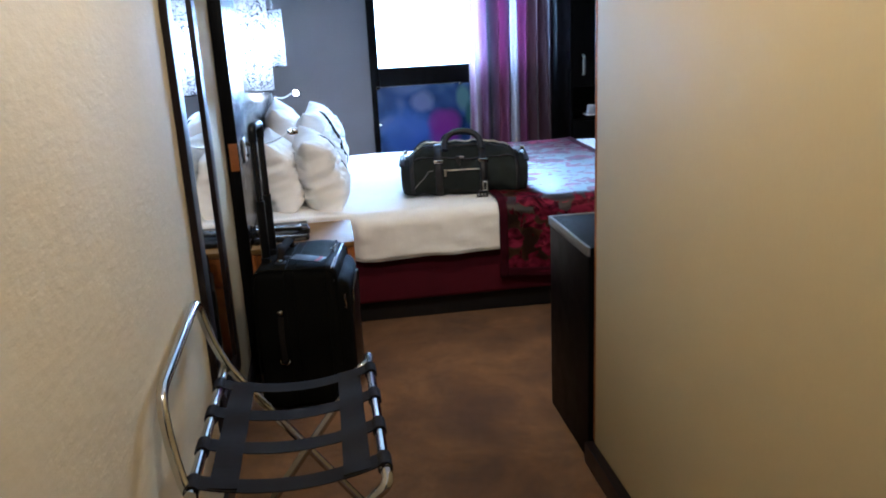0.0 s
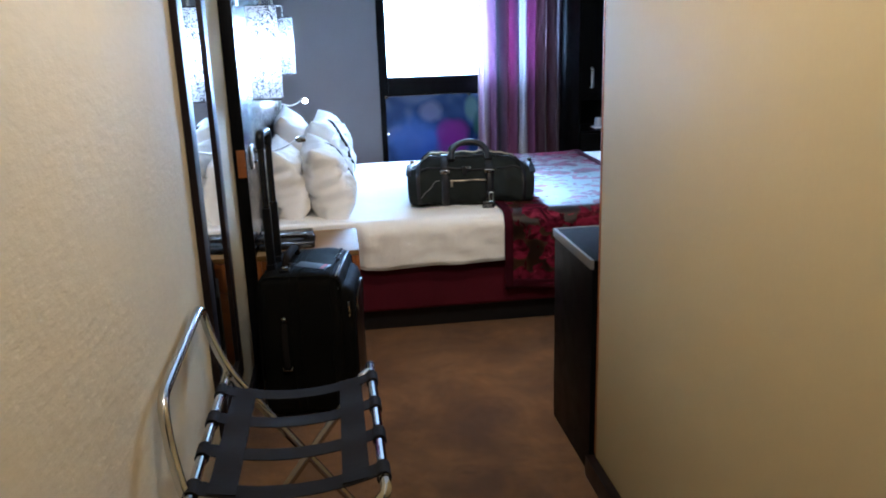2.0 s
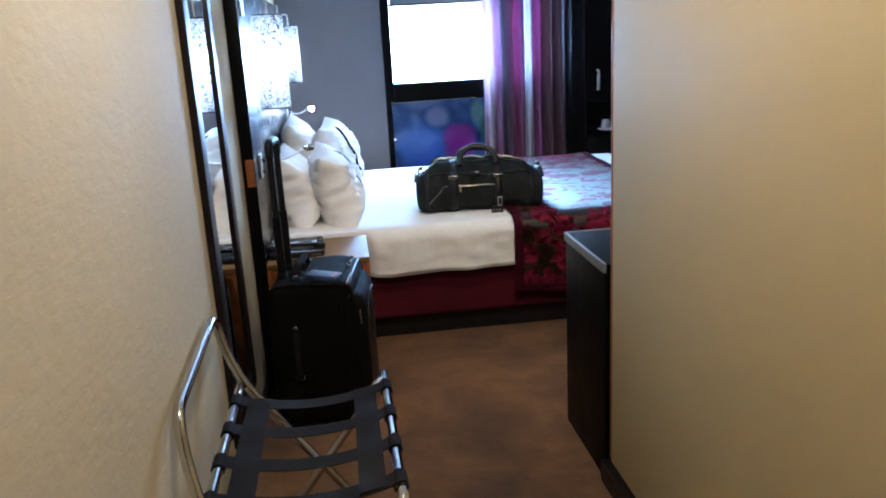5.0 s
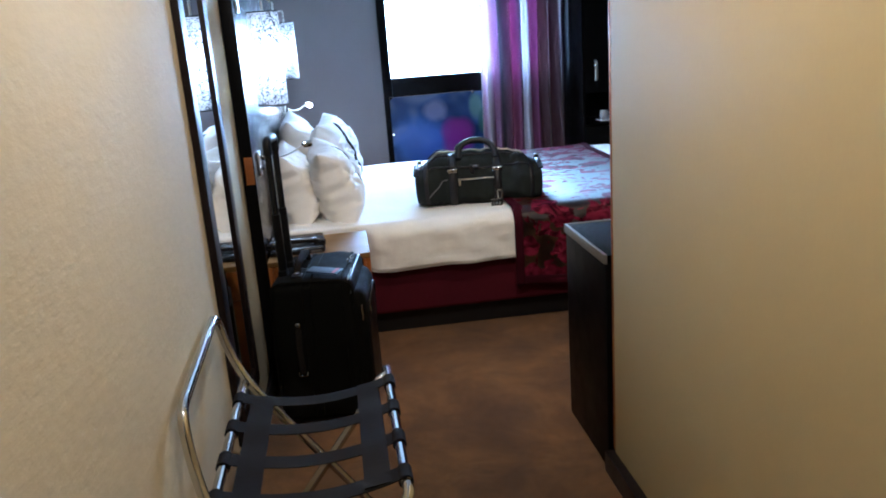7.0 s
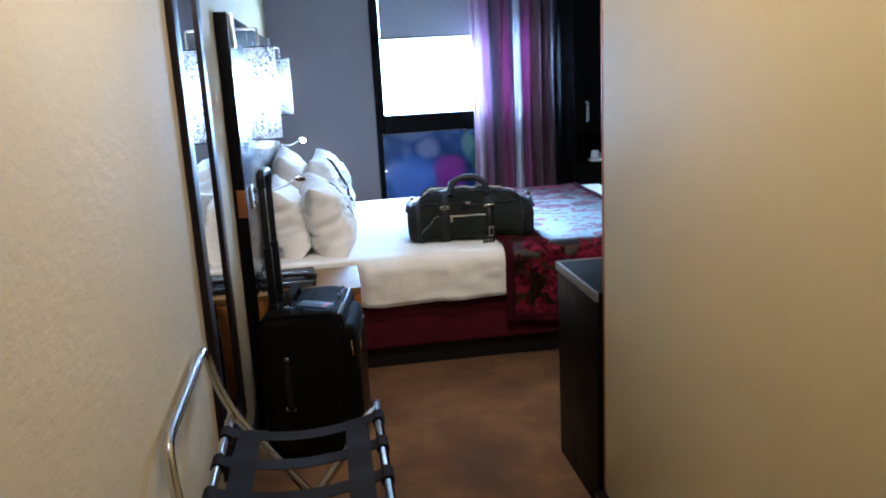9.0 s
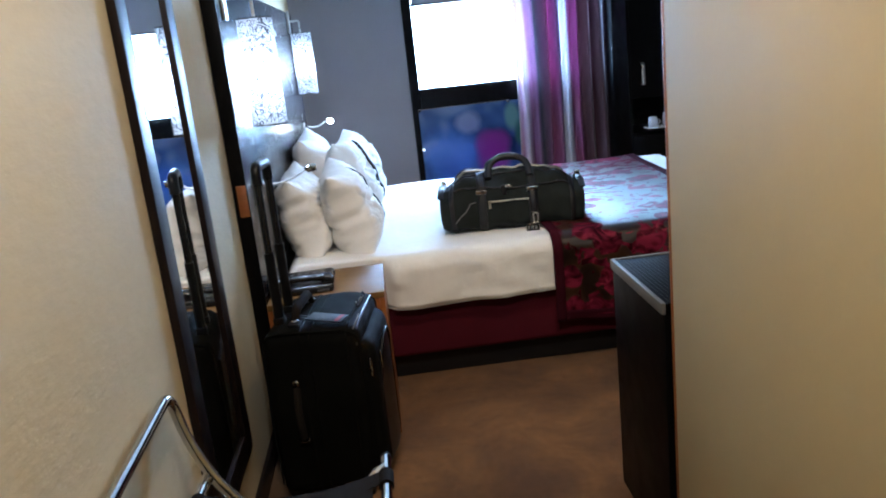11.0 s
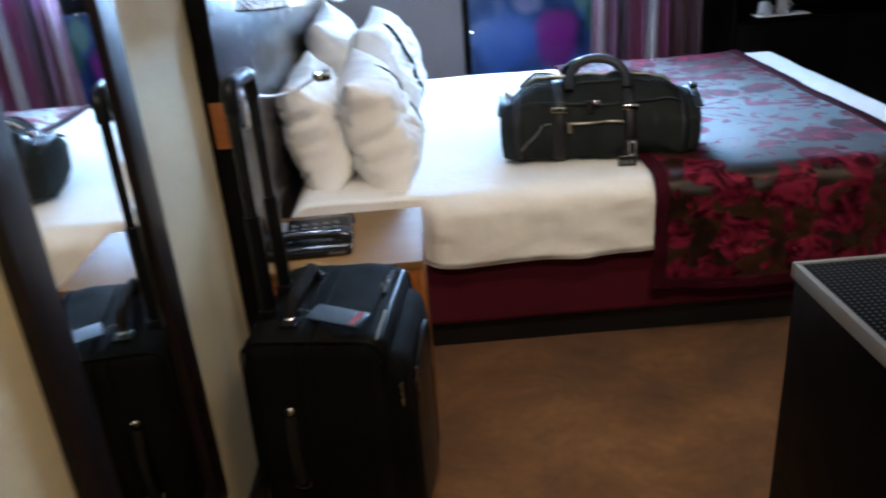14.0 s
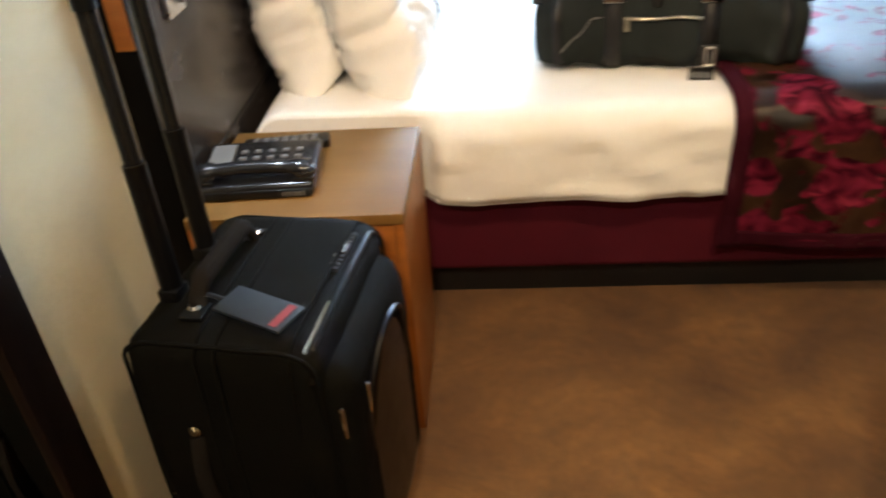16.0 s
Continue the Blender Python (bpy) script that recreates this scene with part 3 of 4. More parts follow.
def bed():
    b = thing("bed", (0.9, 4.9, 0.0), "wide divan bed with a burgundy base on a black plinth", "bed")
    part("plinth", box(-0.20, 2.03, 4.028, 5.68, 0.0, 0.122, 0.004), NEAR_BLACK, b, "black recessed plinth")
    part("base", box(-0.215, 2.075, 3.955, 5.75, 0.122, 0.40, 0.02, seg=3), DIVAN, b, "burgundy fabric divan base")
    part("mattress", box(-0.20, 2.08, 3.96, 5.76, 0.40, 0.582, 0.05, seg=4), LINEN, b)
    d = new("duvet", mesh_of("duvet", sheet(110, 120, drape(0, 0, 1, 0.238, 0.235, 0.22, BX0, BX1, 0.0, 1.3)), LINEN, None, 80))
    tagged(d, "white cotton duvet spread over the bed", "duvet")
    thicken(d, 0.02)
    edge = drape(0, 0, 1, 0.238, 0.235, 0.22, BX0, BX1, 0.0, 1.3)
    span = (0.968 - BX0) / (BX1 - BX0)
    roll = [Vector(edge(span * (0.01 + 0.99 * k / 80), 0.0)) + Vector((0, 0.006, -0.001)) for k in range(81)]
    hem = new("hem", mesh_of("hem", tube(roll, 0.005, sides=8), LINEN, None, 60))
    hem.parent = d
    r = new("bed_runner", mesh_of("bed_runner", sheet(110, 150, drape(0, 0, 1, 0.404, 0.40, 0, 0.972, 1.925, 0.009, 1.3, False), uv=True), RUNNER, None, 80))
    tagged(r, "crimson and brown floral satin bed runner", "bed runner")
    thicken(r, 0.005, 1.0)
    bm = sheet(4, 150, drape(0, 0, 1, 0.409, 0.405, 0, 0.962, 1.009, 0.0145, 1.3, False))
    hem = new("hem", mesh_of("hem", bm, HEM, None, 80))
    hem.parent = r
    thicken(hem, 0.003, 1.0)
    bm = sheet(4, 150, drape(0, 0, 1, 0.409, 0.405, 0, 1.885, 1.932, 0.0145, 1.3, False))
    hem = new("hem", mesh_of("hem", bm, HEM, None, 80))
    hem.parent = r
    thicken(hem, 0.003, 1.0)
    low = drape(0, 0, 1, 0.409, 0.405, 0, 1.005, 1.890, 0.0145, 1.3, False)
    hem = new("hem", mesh_of("hem", sheet(60, 4, lambda u, v: low(u, v * 0.018)), HEM, None, 80))
    hem.parent = r
    thicken(hem, 0.003, 1.0)


DARK_ZIP = mat("dark_zip_metal", (0.05, 0.05, 0.055), 0.4, 0.6, big=8, fine=420, vary=0.2, bump=0.3, dist=0.001)
HEM = mat("plum_hem_band", (0.040, 0.004, 0.010), 0.85, big=5, fine=200, vary=0.15, bump=0.2, spec=0.08)


def pillow(name, m, length, height, depth, seed, band=0.0):
    """A plump pillow in its own axes: length along y, height along z, depth along x."""
    root = thing(name, m.translation, "plump white cotton pillow propped on the bed" if not band else "white pillow with a dark band, leaning upright", "pillow", "pillows on the bed")
    rot = m.to_3x3().to_4x4()

    def side(sign):
        def place(u, v):
            a, c = 2 * u - 1, 2 * v - 1
            pinch = 1 - 0.135 * (1 - abs(c) ** 2) * abs(a) ** 6
            pinch2 = 1 - 0.13 * (1 - abs(a) ** 2) * abs(c) ** 6
            w = max(0.0, (1 - abs(a) ** 3.2)) ** 0.50 * max(0.0, (1 - abs(c) ** 2.8)) ** 0.55
            n = noise.noise(Vector((a * 2.3 + seed, c * 2.6, sign)))
            n2 = noise.noise(Vector((a * 6 + seed, c * 7, sign * 3)))
            n3 = noise.noise(Vector((a * 5 + seed, c * 6, 0.5)))
            fold = abs(noise.noise(Vector((a * 3.1 + seed * 2, c * 2.2 + a, sign + 7))))
            crease = abs(noise.noise(Vector((a * 1.7 + c * 1.2 + seed, c * 2.4 - a * 1.4, sign * 2 + seed))))
            pleat = noise.noise(Vector((c * 6.5 + seed * 3, a * 1.3, sign + 4))) * abs(a) ** 3
            tuck = max(0.0, 0.10 - abs(noise.noise(Vector((a * 2.1 - seed, c * 4.2 + a * 1.5, sign * 5)))) ) / 0.10
            t = depth / 2 * w * (1 + 0.10 * n + 0.035 * n2 - 0.07 * max(0, 0.14 - fold) / 0.14 * w - 0.15 * max(0, 0.12 - crease) / 0.12 * w + 0.16 * pleat - 0.09 * tuck * w)
            t *= (1 - 0.26 * max(0.0, c) ** 1.3) * (1 + 0.20 * max(0.0, -c - 0.1))
            p = Vector((sign * (t + 0.0014), a * length / 2 * pinch + 0.014 * math.copysign(a * a, a) * abs(a) ** 6 * noise.noise(Vector((c * 5 + seed, a, 3.3))), c * height / 2 * pinch2 + 0.008 * n3 * abs(c)))
            p.x += 0.045 * noise.noise(Vector((a * 1.1, c * 1.3, seed + 11)))
            return rot @ p + m.translation
        return place

    bm = sheet(72, 60, side(1))
    sheet(72, 60, side(-1), bm)
    bmesh.ops.remove_doubles(bm, verts=bm.verts, dist=0.0034)
    part("cushion", bm, PILLOW_MAT, root, angle=75)
    if band:
        uu, off = (band + 1) / 2, rot @ Vector((0.008, 0, 0))
        pts = [side(1)(uu, k / 30) + off for k in range(1, 30)] + [side(-1)(uu, 1 - k / 30) - off for k in range(1, 30)]
        for _ in range(5):
            pts = [(pts[k - 1] + pts[k] * 2 + pts[(k + 1) % len(pts)]) / 4 for k in range(len(pts))]
        pts.append(pts[0])
        part("band", tube(pts, 0.0085 if band < 0 else 0.004, sides=8, caps=False), BAG_LEATHER, root, "dark fabric band")
    return root


def headboard():
    h = thing("headboard", (-0.28, 4.85, 0.0), "tall dark brown laminate headboard panel on the wall", "headboard")
    part("panel", box(XL + 0.002, HBX - 0.002, HBY0 + 0.006, 6.20, 0.0, 1.765, 0.003), HEAD_WOOD, h)
    part("edge_strip", box(XL + 0.002, HBX, HBY0, HBY0 + 0.0055, 0.0, 1.767, 0.002), BLACK_WOOD, h, "black end edge")
    part("edge_patch", box(HBX - 0.038, HBX - 0.003, HBY0 - 0.003, HBY0 - 0.0002, 0.932, 1.048, 0.001), ORANGE_WOOD, h, "orange-brown rectangular patch on the end edge")
    part("seam", box(HBX - 0.002, HBX + 0.001, HBY0 + 0.02, 6.19, 0.612, 0.618), NEAR_BLACK, h)


HBX, HBY0 = -0.226, 3.503


def sconce(x, y):
    s = thing("wall_lamp", (HBX, y, 1.70), "lit cylindrical wall lamp with black floral pattern on white shade", "wall lamp", "wall lamps by the bed")
    part("back_plate", box(HBX, HBX + 0.012, y - 0.03, y + 0.03, 1.63, 1.77, 0.004), NICKEL, s)
    part("arm", tube(rounded([(HBX + 0.01, y, 1.705), (x, y, 1.705), (x, y, 1.628)], 0.012), 0.006, sides=10), NICKEL, s)
    bm = bmesh.new()
    r, z0, z1 = 0.064, 1.248, 1.628
    bm = sheet(48, 8, lambda u, v: (x + r * math.cos(2 * math.pi * u), y + r * math.sin(2 * math.pi * u), z0 + v * (z1 - z0)))
    bmesh.ops.remove_doubles(bm, verts=bm.verts, dist=0.0005)
    part("shade", bm, SHADE, s, "white shade with black scroll pattern")
    for z in (z0, z1):
        ring = [(x + r * math.cos(2 * math.pi * k / 32), y + r * math.sin(2 * math.pi * k / 32), z) for k in range(33)]
        part("trim_ring", tube(ring, 0.003, sides=6, caps=False), BAG_LEATHER, s)
    for k in range(3):
        a = 2 * math.pi * k / 3 + 0.4
        part("spoke", tube([(x, y, 1.628), (x + r * math.cos(a), y + r * math.sin(a), 1.626)], 0.0016, sides=6), NICKEL, s)
    part("socket", disc((x, y, 1.603), 0.017, 0.06, "Z", bevel=0.004), NICKEL, s)
    bulb = [(x, y, z) for z in (1.585, 1.57, 1.54)]
    part("bulb_neck", tube(bulb, [0.012, 0.013, 0.010], sides=14), WHITE_PLASTIC, s)


def reading_lamp(y, tip, lit, plate_z):
    s = thing("reading_lamp", (HBX, y, plate_z), ("switched-on" if lit else "switched-off") + " chrome gooseneck reading lamp on the headboard", "reading lamp", "reading lamps")
    part("back_plate", box(HBX, HBX + 0.010, y - 0.045, y + 0.045, plate_z - 0.080, plate_z + 0.025, 0.004), NICKEL, s)
    part("switch_knob", disc((HBX + 0.018, y, plate_z - 0.05), 0.008, 0.018, "X", bevel=0.003), CHROME, s)
    for dy in (-0.037, 0.037):
        part("screw", disc((HBX + 0.0105, y + dy, plate_z - 0.03), 0.003, 0.002, "X", sides=10), CHROME, s)
    part("boss", disc((HBX + 0.022, y, plate_z), 0.013, 0.022, "X", bevel=0.003), CHROME, s)
    t = Vector(tip)
    a = Vector((HBX + 0.03, y, plate_z))
    pts = [a + (t - a) * k + Vector((0, 0, -0.022 * math.sin(math.pi * k) * (1 - k * 0.2))) for k in [i / 14 for i in range(15)]]
    part("gooseneck", tube(pts, 0.0044, sides=10), BRIGHT_CHROME, s)
    head = part("head", tube([t + Vector((-0.004, 0, -0.004)), t + Vector((0.0, 0, 0.0)), t + Vector((0.03, -0.004, 0.004)), t + Vector((0.036, -0.004, 0.002))], [0.009, 0.014, 0.016, 0.014], sides=16), CHROME, s)
    if lit:
        part("led", disc(t + Vector((0.026, -0.014, -0.004)), 0.017, 0.012, "Y", bevel=0.004), GLOW, head, "bright white light source")
    else:
        part("led", disc(t + Vector((0.036, -0.004, 0.001)), 0.010, 0.004, "X"), NEAR_BLACK, head)


def nightstand():
    n = thing("nightstand", (0, 3.74, 0), "warm brown wooden nightstand beside the bed", "nightstand")
    x0, x1, y0, y1, zt = HBX + 0.004, 0.221, 3.478, 3.877, 0.591
    part("top", box(x0, x1, y0, y1 + 0.01, zt - 0.024, zt, 0.003), TOP_WOOD, n, "smooth brown wooden top")
    part("drawer_front", box(x0 + 0.020, x1 - 0.021, y0 + 0.004, y0 + 0.022, zt - 0.155, zt - 0.027, 0.002), ORANGE_WOOD, n, "orange-brown drawer front")
    part("door", box(x0 + 0.020, x1 - 0.021, y0 + 0.004, y0 + 0.022, 0.050, zt - 0.160, 0.002), ORANGE_WOOD, n, "orange-brown door")
    part("back_board", box(x0 + 0.020, x1 - 0.021, y1 - 0.018, y1 - 0.004, 0.05, zt - 0.026), ORANGE_WOOD, n)
    part("bottom_board", box(x0 + 0.020, x1 - 0.021, y0 + 0.024, y1 - 0.020, 0.05, 0.066), ORANGE_WOOD, n)
    for x in (x0, x1 - 0.020):
        part("side_panel", box(x, x + 0.019, y0 + 0.002, y1, 0.0, zt - 0.025, 0.002), ORANGE_WOOD, n)


def telephone():
    z = 0.592
    m = Matrix.Translation((-0.100, 3.64, z)) @ Matrix.Rotation(radians(3), 4, "Z")
    t = thing("telephone", (-0.100, 3.64, z), "black desk telephone with grey keys on the nightstand", "telephone")

    def slope(bm):
        for v in bm.verts:
            if v.co.z > 0.02:
                v.co.z += 0.12 * (v.co.y + 0.05)
        bmesh.ops.transform(bm, matrix=m, verts=bm.verts)
        return bm

    part("body", slope(box(-0.120, 0.125, -0.085, 0.090, 0.0, 0.034, 0.010, seg=3)), PHONE_PLASTIC, t)
    part("front_lip", box(-0.116, 0.121, -0.089, -0.074, 0.001, 0.020, 0.005, m=m), CASE_TRIM, t, "matt black front lip")
    for x in (-0.105, 0.105):
        part("cradle", box(x - 0.024, x + 0.024, -0.078, -0.026, 0.030, 0.040, 0.004, m=m), PHONE_PLASTIC, t)
    for i in range(6):
        part("speaker_slot", box(0.062 + 0.008 * i, 0.066 + 0.008 * i, -0.0905, -0.0885, 0.006, 0.015, m=m), GREY_EDGE, t)
    arch = []
    for i in range(17):
        k = i / 16 * 2 - 1
        arch.append(m @ Vector((k * 0.118, -0.052, 0.058 - 0.010 * k * k)))
    hs = part("handset", tube(arch, [0.024 if abs(i - 8) > 5 else 0.017 for i in range(17)], sides=14, flat=0.8), PHONE_PLASTIC, t, "glossy black handset")
    for x in (-0.105, 0.105):
        part("ear_cap", disc(m @ Vector((x, -0.052, 0.044)), 0.026, 0.022, "Z", bevel=0.007), PHONE_PLASTIC, hs)
    for i in range(3):
        for j in range(5):
            x, y = -0.045 + 0.030 * j, -0.012 + 0.026 * i
            zz = 0.034 + 0.12 * (y + 0.05)
            part("key", box(x, x + 0.014, y, y + 0.009, zz - 0.002, zz + 0.005, 0.002, m=m), BUTTON, t)
    part("display", slope(box(-0.108, -0.058, -0.015, 0.070, 0.0335, 0.040, 0.003)), GREY_EDGE, t, "grey label window")
    pts = [m @ Vector((-0.135 + 0.007 * math.sin(k * 1.1), -0.060 + 0.0035 * k, 0.014 + 0.007 * math.cos(k * 1.1))) for k in range(40)]
    part("cord", tube(pts, 0.0022, sides=6), PHONE_PLASTIC, t)
    m2 = Matrix.Translation((-0.075, 3.795, z)) @ Matrix.Rotation(radians(8), 4, "Z")
    r = thing("remote_control", (-0.075, 3.795, z), "dark television remote control with pale keys", "remote control")
    part("body", box(-0.10, 0.095, -0.024, 0.024, 0.0, 0.022, 0.007, m=m2, seg=3), CASE_TRIM, r)
    for i in range(7):
        for j in range(2):
            part("key", box(-0.078 + i * 0.022, -0.064 + i * 0.022, -0.014 + j * 0.016, -0.003 + j * 0.016, 0.0215, 0.0245, 0.0012, m=m2), BUTTON, r)


# ---- hall ----
def mirror():
    m = thing("wall_mirror", (XL, 2.70, 0.20), "tall wall mirror in a wide dark wooden frame", "mirror")
    y0, y1, z0, z1, fw, x0, x1 = 2.490, 3.020, 0.262, 1.98, 0.080, XL + 0.0005, -0.257
    for name, b in (("frame_stile", box(x0, x1, y0, y0 + fw, z0, z1, 0.004)), ("frame_stile", box(x0, x1, y1 - fw, y1, z0, z1, 0.004)),
                    ("frame_rail", box(x0, x1 - 0.0005, y0 + fw + 0.0005, y1 - fw - 0.0005, z0, z0 + fw, 0.004)),
                    ("frame_rail", box(x0, x1 - 0.0005, y0 + fw + 0.0005, y1 - fw - 0.0005, z1 - fw, z1, 0.004))):
        part(name, b, DARK_WOOD, m)
    part("glass", box(x0 + 0.001, -0.2665, y0 + fw + 0.001, y1 - fw - 0.001, z0 + fw + 0.001, z1 - fw - 0.001), MIRROR, m, "clear silvered mirror glass")


def luggage_rack():
    k = thing("luggage_rack", (0.0, 1.95, 0.0), "folding chrome luggage rack with dark grey webbing straps", "luggage rack")
    yn, yf, r = 1.640, 2.245, 0.0125
    xw, xr, zr, zt = -0.254, 0.206, 0.578, 0.780
    xl = -0.200
    fr = rounded([(0.225, yf - 0.01, 0.014), (xl + 0.012, yf + 0.02, zr + 0.005), (xw + 0.022, yf + 0.035, zr + 0.105), (xw, yf + 0.048, zt + 0.004),
                  (xw, yn + 0.105, zt - 0.018), (xw + 0.014, yn + 0.065, zr + 0.085), (xl - 0.008, yn + 0.012, zr - 0.016), (0.225, yn + 0.03, 0.014)], 0.05)
    part("wall_frame", tube(fr, r, sides=16), CHROME, k, "chrome tube frame with raised back")
    fo = rounded([(-0.235, yf - 0.055, 0.014), (xr - 0.050, yf - 0.055, zr - 0.045), (xr - 0.026, yf - 0.05, zr - 0.005), (xr, yf - 0.035, zr)], 0.045)
    part("leg", tube(fo, r, sides=16), CHROME, k)
    fo = rounded([(-0.235, yn - 0.02, 0.014), (xr - 0.035, yn - 0.02, zr - 0.05), (xr + 0.004, yn - 0.035, zr - 0.01), (xr, yn + 0.03, zr)], 0.035)
    part("leg", tube(fo, r, sides=16), CHROME, k)
    part("rail", tube([(xr, yn + 0.01, zr), (xr, yf, zr)], r, sides=16), CHROME, k)
    part("rail", tube([(xl, yn - 0.005, zr), (xl, yf + 0.05, zr)], r, sides=16), CHROME, k)
    for x, y in ((xr, yf + 0.004), (xl, yf + 0.053)):
        part("end_cap", disc((x, y, zr), 0.0135, 0.012, "Y", bevel=0.004), CASE_TRIM, k)
    part("foot_bar", tube([(0.220, yn + 0.04, 0.02), (0.220, yf - 0.02, 0.02)], 0.009, sides=12), CHROME, k)
    part("foot_bar", tube([(-0.230, yn + 0.04, 0.02), (-0.230, yf - 0.06, 0.02)], 0.009, sides=12), CHROME, k)
    part("pivot", tube([(-0.012, yf - 0.06, 0.308), (-0.012, yf - 0.022, 0.308)], 0.006, sides=10), NICKEL, k)
    part("pivot", tube([(-0.012, yn - 0.03, 0.308), (-0.012, yn + 0.03, 0.308)], 0.006, sides=10), NICKEL, k)
    wd = 0.026
    ys = [yn + 0.035 + i * (yf - yn - 0.125) / 3 for i in range(4)]
    for y in ys:
        def place(u, v, y=y):
            x = xl + (xr - xl) * u
            return (x, y + (v - 0.5) * 2 * wd, zr + 0.0135 - 0.036 * math.sin(math.pi * u) ** 0.8)
        flat_cloth(part("strap", sheet(28, 2, place), STRAP, k), 0.0025)
        for x in (xl, xr):
            ring = sheet(24, 1, lambda u, v, x=x, y=y: (x + 0.0145 * math.cos(2 * math.pi * u), y + (v - 0.5) * 2 * wd, zr + 0.0145 * math.sin(2 * math.pi * u)))
            flat_cloth(part("strap_loop", ring, STRAP, k), 0.002, 1.0)
    for x in (xl + 0.062, xr - 0.060):
        u0 = (x - xl) / (xr - xl)
        zz = zr + 0.0150 - 0.036 * math.sin(math.pi * u0) ** 0.8

        def place2(u, v, x=x, zz=zz):
            return (x + (v - 0.5) * 0.060, ys[0] - 0.02 + (ys[-1] - ys[0] + 0.04) * u, zz + 0.0022 * math.cos(u * 6 * math.pi) - 0.010 * (x < 0) * (v - 0.5) + 0.010 * (x > 0) * (v - 0.5))
        flat_cloth(part("strap", sheet(24, 2, place2), STRAP, k), 0.0025)


def suitcase():
    m = Matrix.Translation((0.010, 3.246, 0.0)) @ Matrix.Rotation(radians(CASE_TURN), 4, "Z")
    c = thing("suitcase", (0.010, 3.246, 0.0), "black soft-sided upright suitcase with its trolley handle raised", "suitcase")
    xa, xb, d, h = -0.174, 0.150, 0.195, 0.612

    def mk(name, bm, material, label="", parent=None):
        bmesh.ops.transform(bm, matrix=m, verts=bm.verts)
        return part(name, bm, material, parent or c, label)

    def soft(x0, x1, y0, y1, z0, z1, bev, amp, belly):
        """A stuffed fabric box: rounded edges, bulging sides, a slightly domed top and shallow dents."""
        bm = box(x0, x1, y0, y1, z0, z1, bev, seg=4)
        bmesh.ops.subdivide_edges(bm, edges=[e for e in bm.edges if e.calc_length() > 0.10], cuts=9, use_grid_fill=True)
        bm.normal_update()
        cx, cy = (x0 + x1) / 2, (y0 + y1) / 2
        for v in bm.verts:
            v.co += v.normal * amp * (noise.noise(v.co * 7) + 0.5 * noise.noise(v.co * 19))
            k = max(0.0, math.sin(math.pi * min(1.0, max(0.0, (v.co.z - z0) / (z1 - z0)))))
            v.co += Vector((v.co.x - cx, v.co.y - cy, 0)) * belly * k
            if v.co.z > z1 - 0.02:
                v.co.z += 0.012 * math.cos((v.co.x - cx) / (x1 - x0) * math.pi) * (0.6 + 0.8 * (v.co.y - y0) / (y1 - y0))
        return bm

    mk("body", soft(xa, xb, -d, d, 0.035, h, 0.040, 0.008, 0.035), CASE_FABRIC)
    mk("front_pocket", soft(xb - 0.045, xb + 0.040, -d + 0.022, d - 0.02, 0.05, h - 0.060, 0.042, 0.006, 0.06), CASE_FABRIC, "bulging zipped front pocket")
    # piped seams that run up the near face, over the top and down behind
    for x in (-0.046, -0.012, xb - 0.040):
        loop = rounded([(x, -d - 0.004, 0.06), (x, -d - 0.010, h * 0.5), (x, -d - 0.004, h - 0.012), (x, -d + 0.024, h + 0.006), (x, 0.0, h + 0.013), (x, d - 0.02, h + 0.014), (x, d + 0.004, h - 0.02), (x, d, 0.06)], 0.035)
        mk("piping", tube(loop, 0.0038, sides=8), CASE_FABRIC, "fabric piping along the seam")
    # piping round the near and the far rim of the shell
    for y in (-d + 0.006, d - 0.006):
        rim = rounded([(xa - 0.003, y, 0.07), (xa - 0.006, y, h * 0.5), (xa + 0.004, y, h - 0.018), (xa + 0.040, y, h + 0.001), (xb - 0.040, y, h + 0.001), (xb - 0.002, y, h - 0.022), (xb + 0.004, y, h * 0.5), (xb, y, 0.07)], 0.04)
        mk("rim_piping", tube(rim, 0.0036, sides=8), CASE_FABRIC, "black piping on the shell rim")
    edge = rounded([(xb - 0.010, -d + 0.006, h - 0.055), (xb - 0.011, -d + 0.020, h - 0.008), (xb - 0.010, -0.05, h + 0.004), (xb - 0.010, d - 0.03, h + 0.004), (xb - 0.008, d - 0.004, h - 0.05)], 0.03)
    mk("zipper", tube(edge, 0.0042, sides=8), CASE_TRIM, "black glossy zip edge")
    # Metal strip that draws the highlight along the piped near top edge.
    mk("edge_highlight", tube([(xb - 0.016, -d + 0.012 + 0.010 * i, h + 0.001 + 0.0005 * i) for i in range(13)], 0.0022, sides=6), BRASS_ZIP, "thin bright strip for the highlight on the piped edge")
    for i in range(10):
        mk("zip_tooth", box(xb - 0.040, xb - 0.028, 0.020 + 0.012 * i, 0.028 + 0.012 * i, h + 0.004, h + 0.0125, 0.001), DARK_ZIP)
    for dx, yy in ((xb - 0.034, 0.085), (xb - 0.042, 0.045)):
        mk("zip_puller", box(dx - 0.004, dx + 0.004, yy - 0.018, yy + 0.018, h + 0.006, h + 0.016, 0.003), CHROME)
    for dx, yy in ((xb + 0.028, -d + 0.018), (xb + 0.052, -d + 0.080)):
        puller = mk("zip_puller", box(dx - 0.0035, dx + 0.0035, yy - 0.012, yy - 0.005, 0.478, 0.508, 0.003), CHROME)
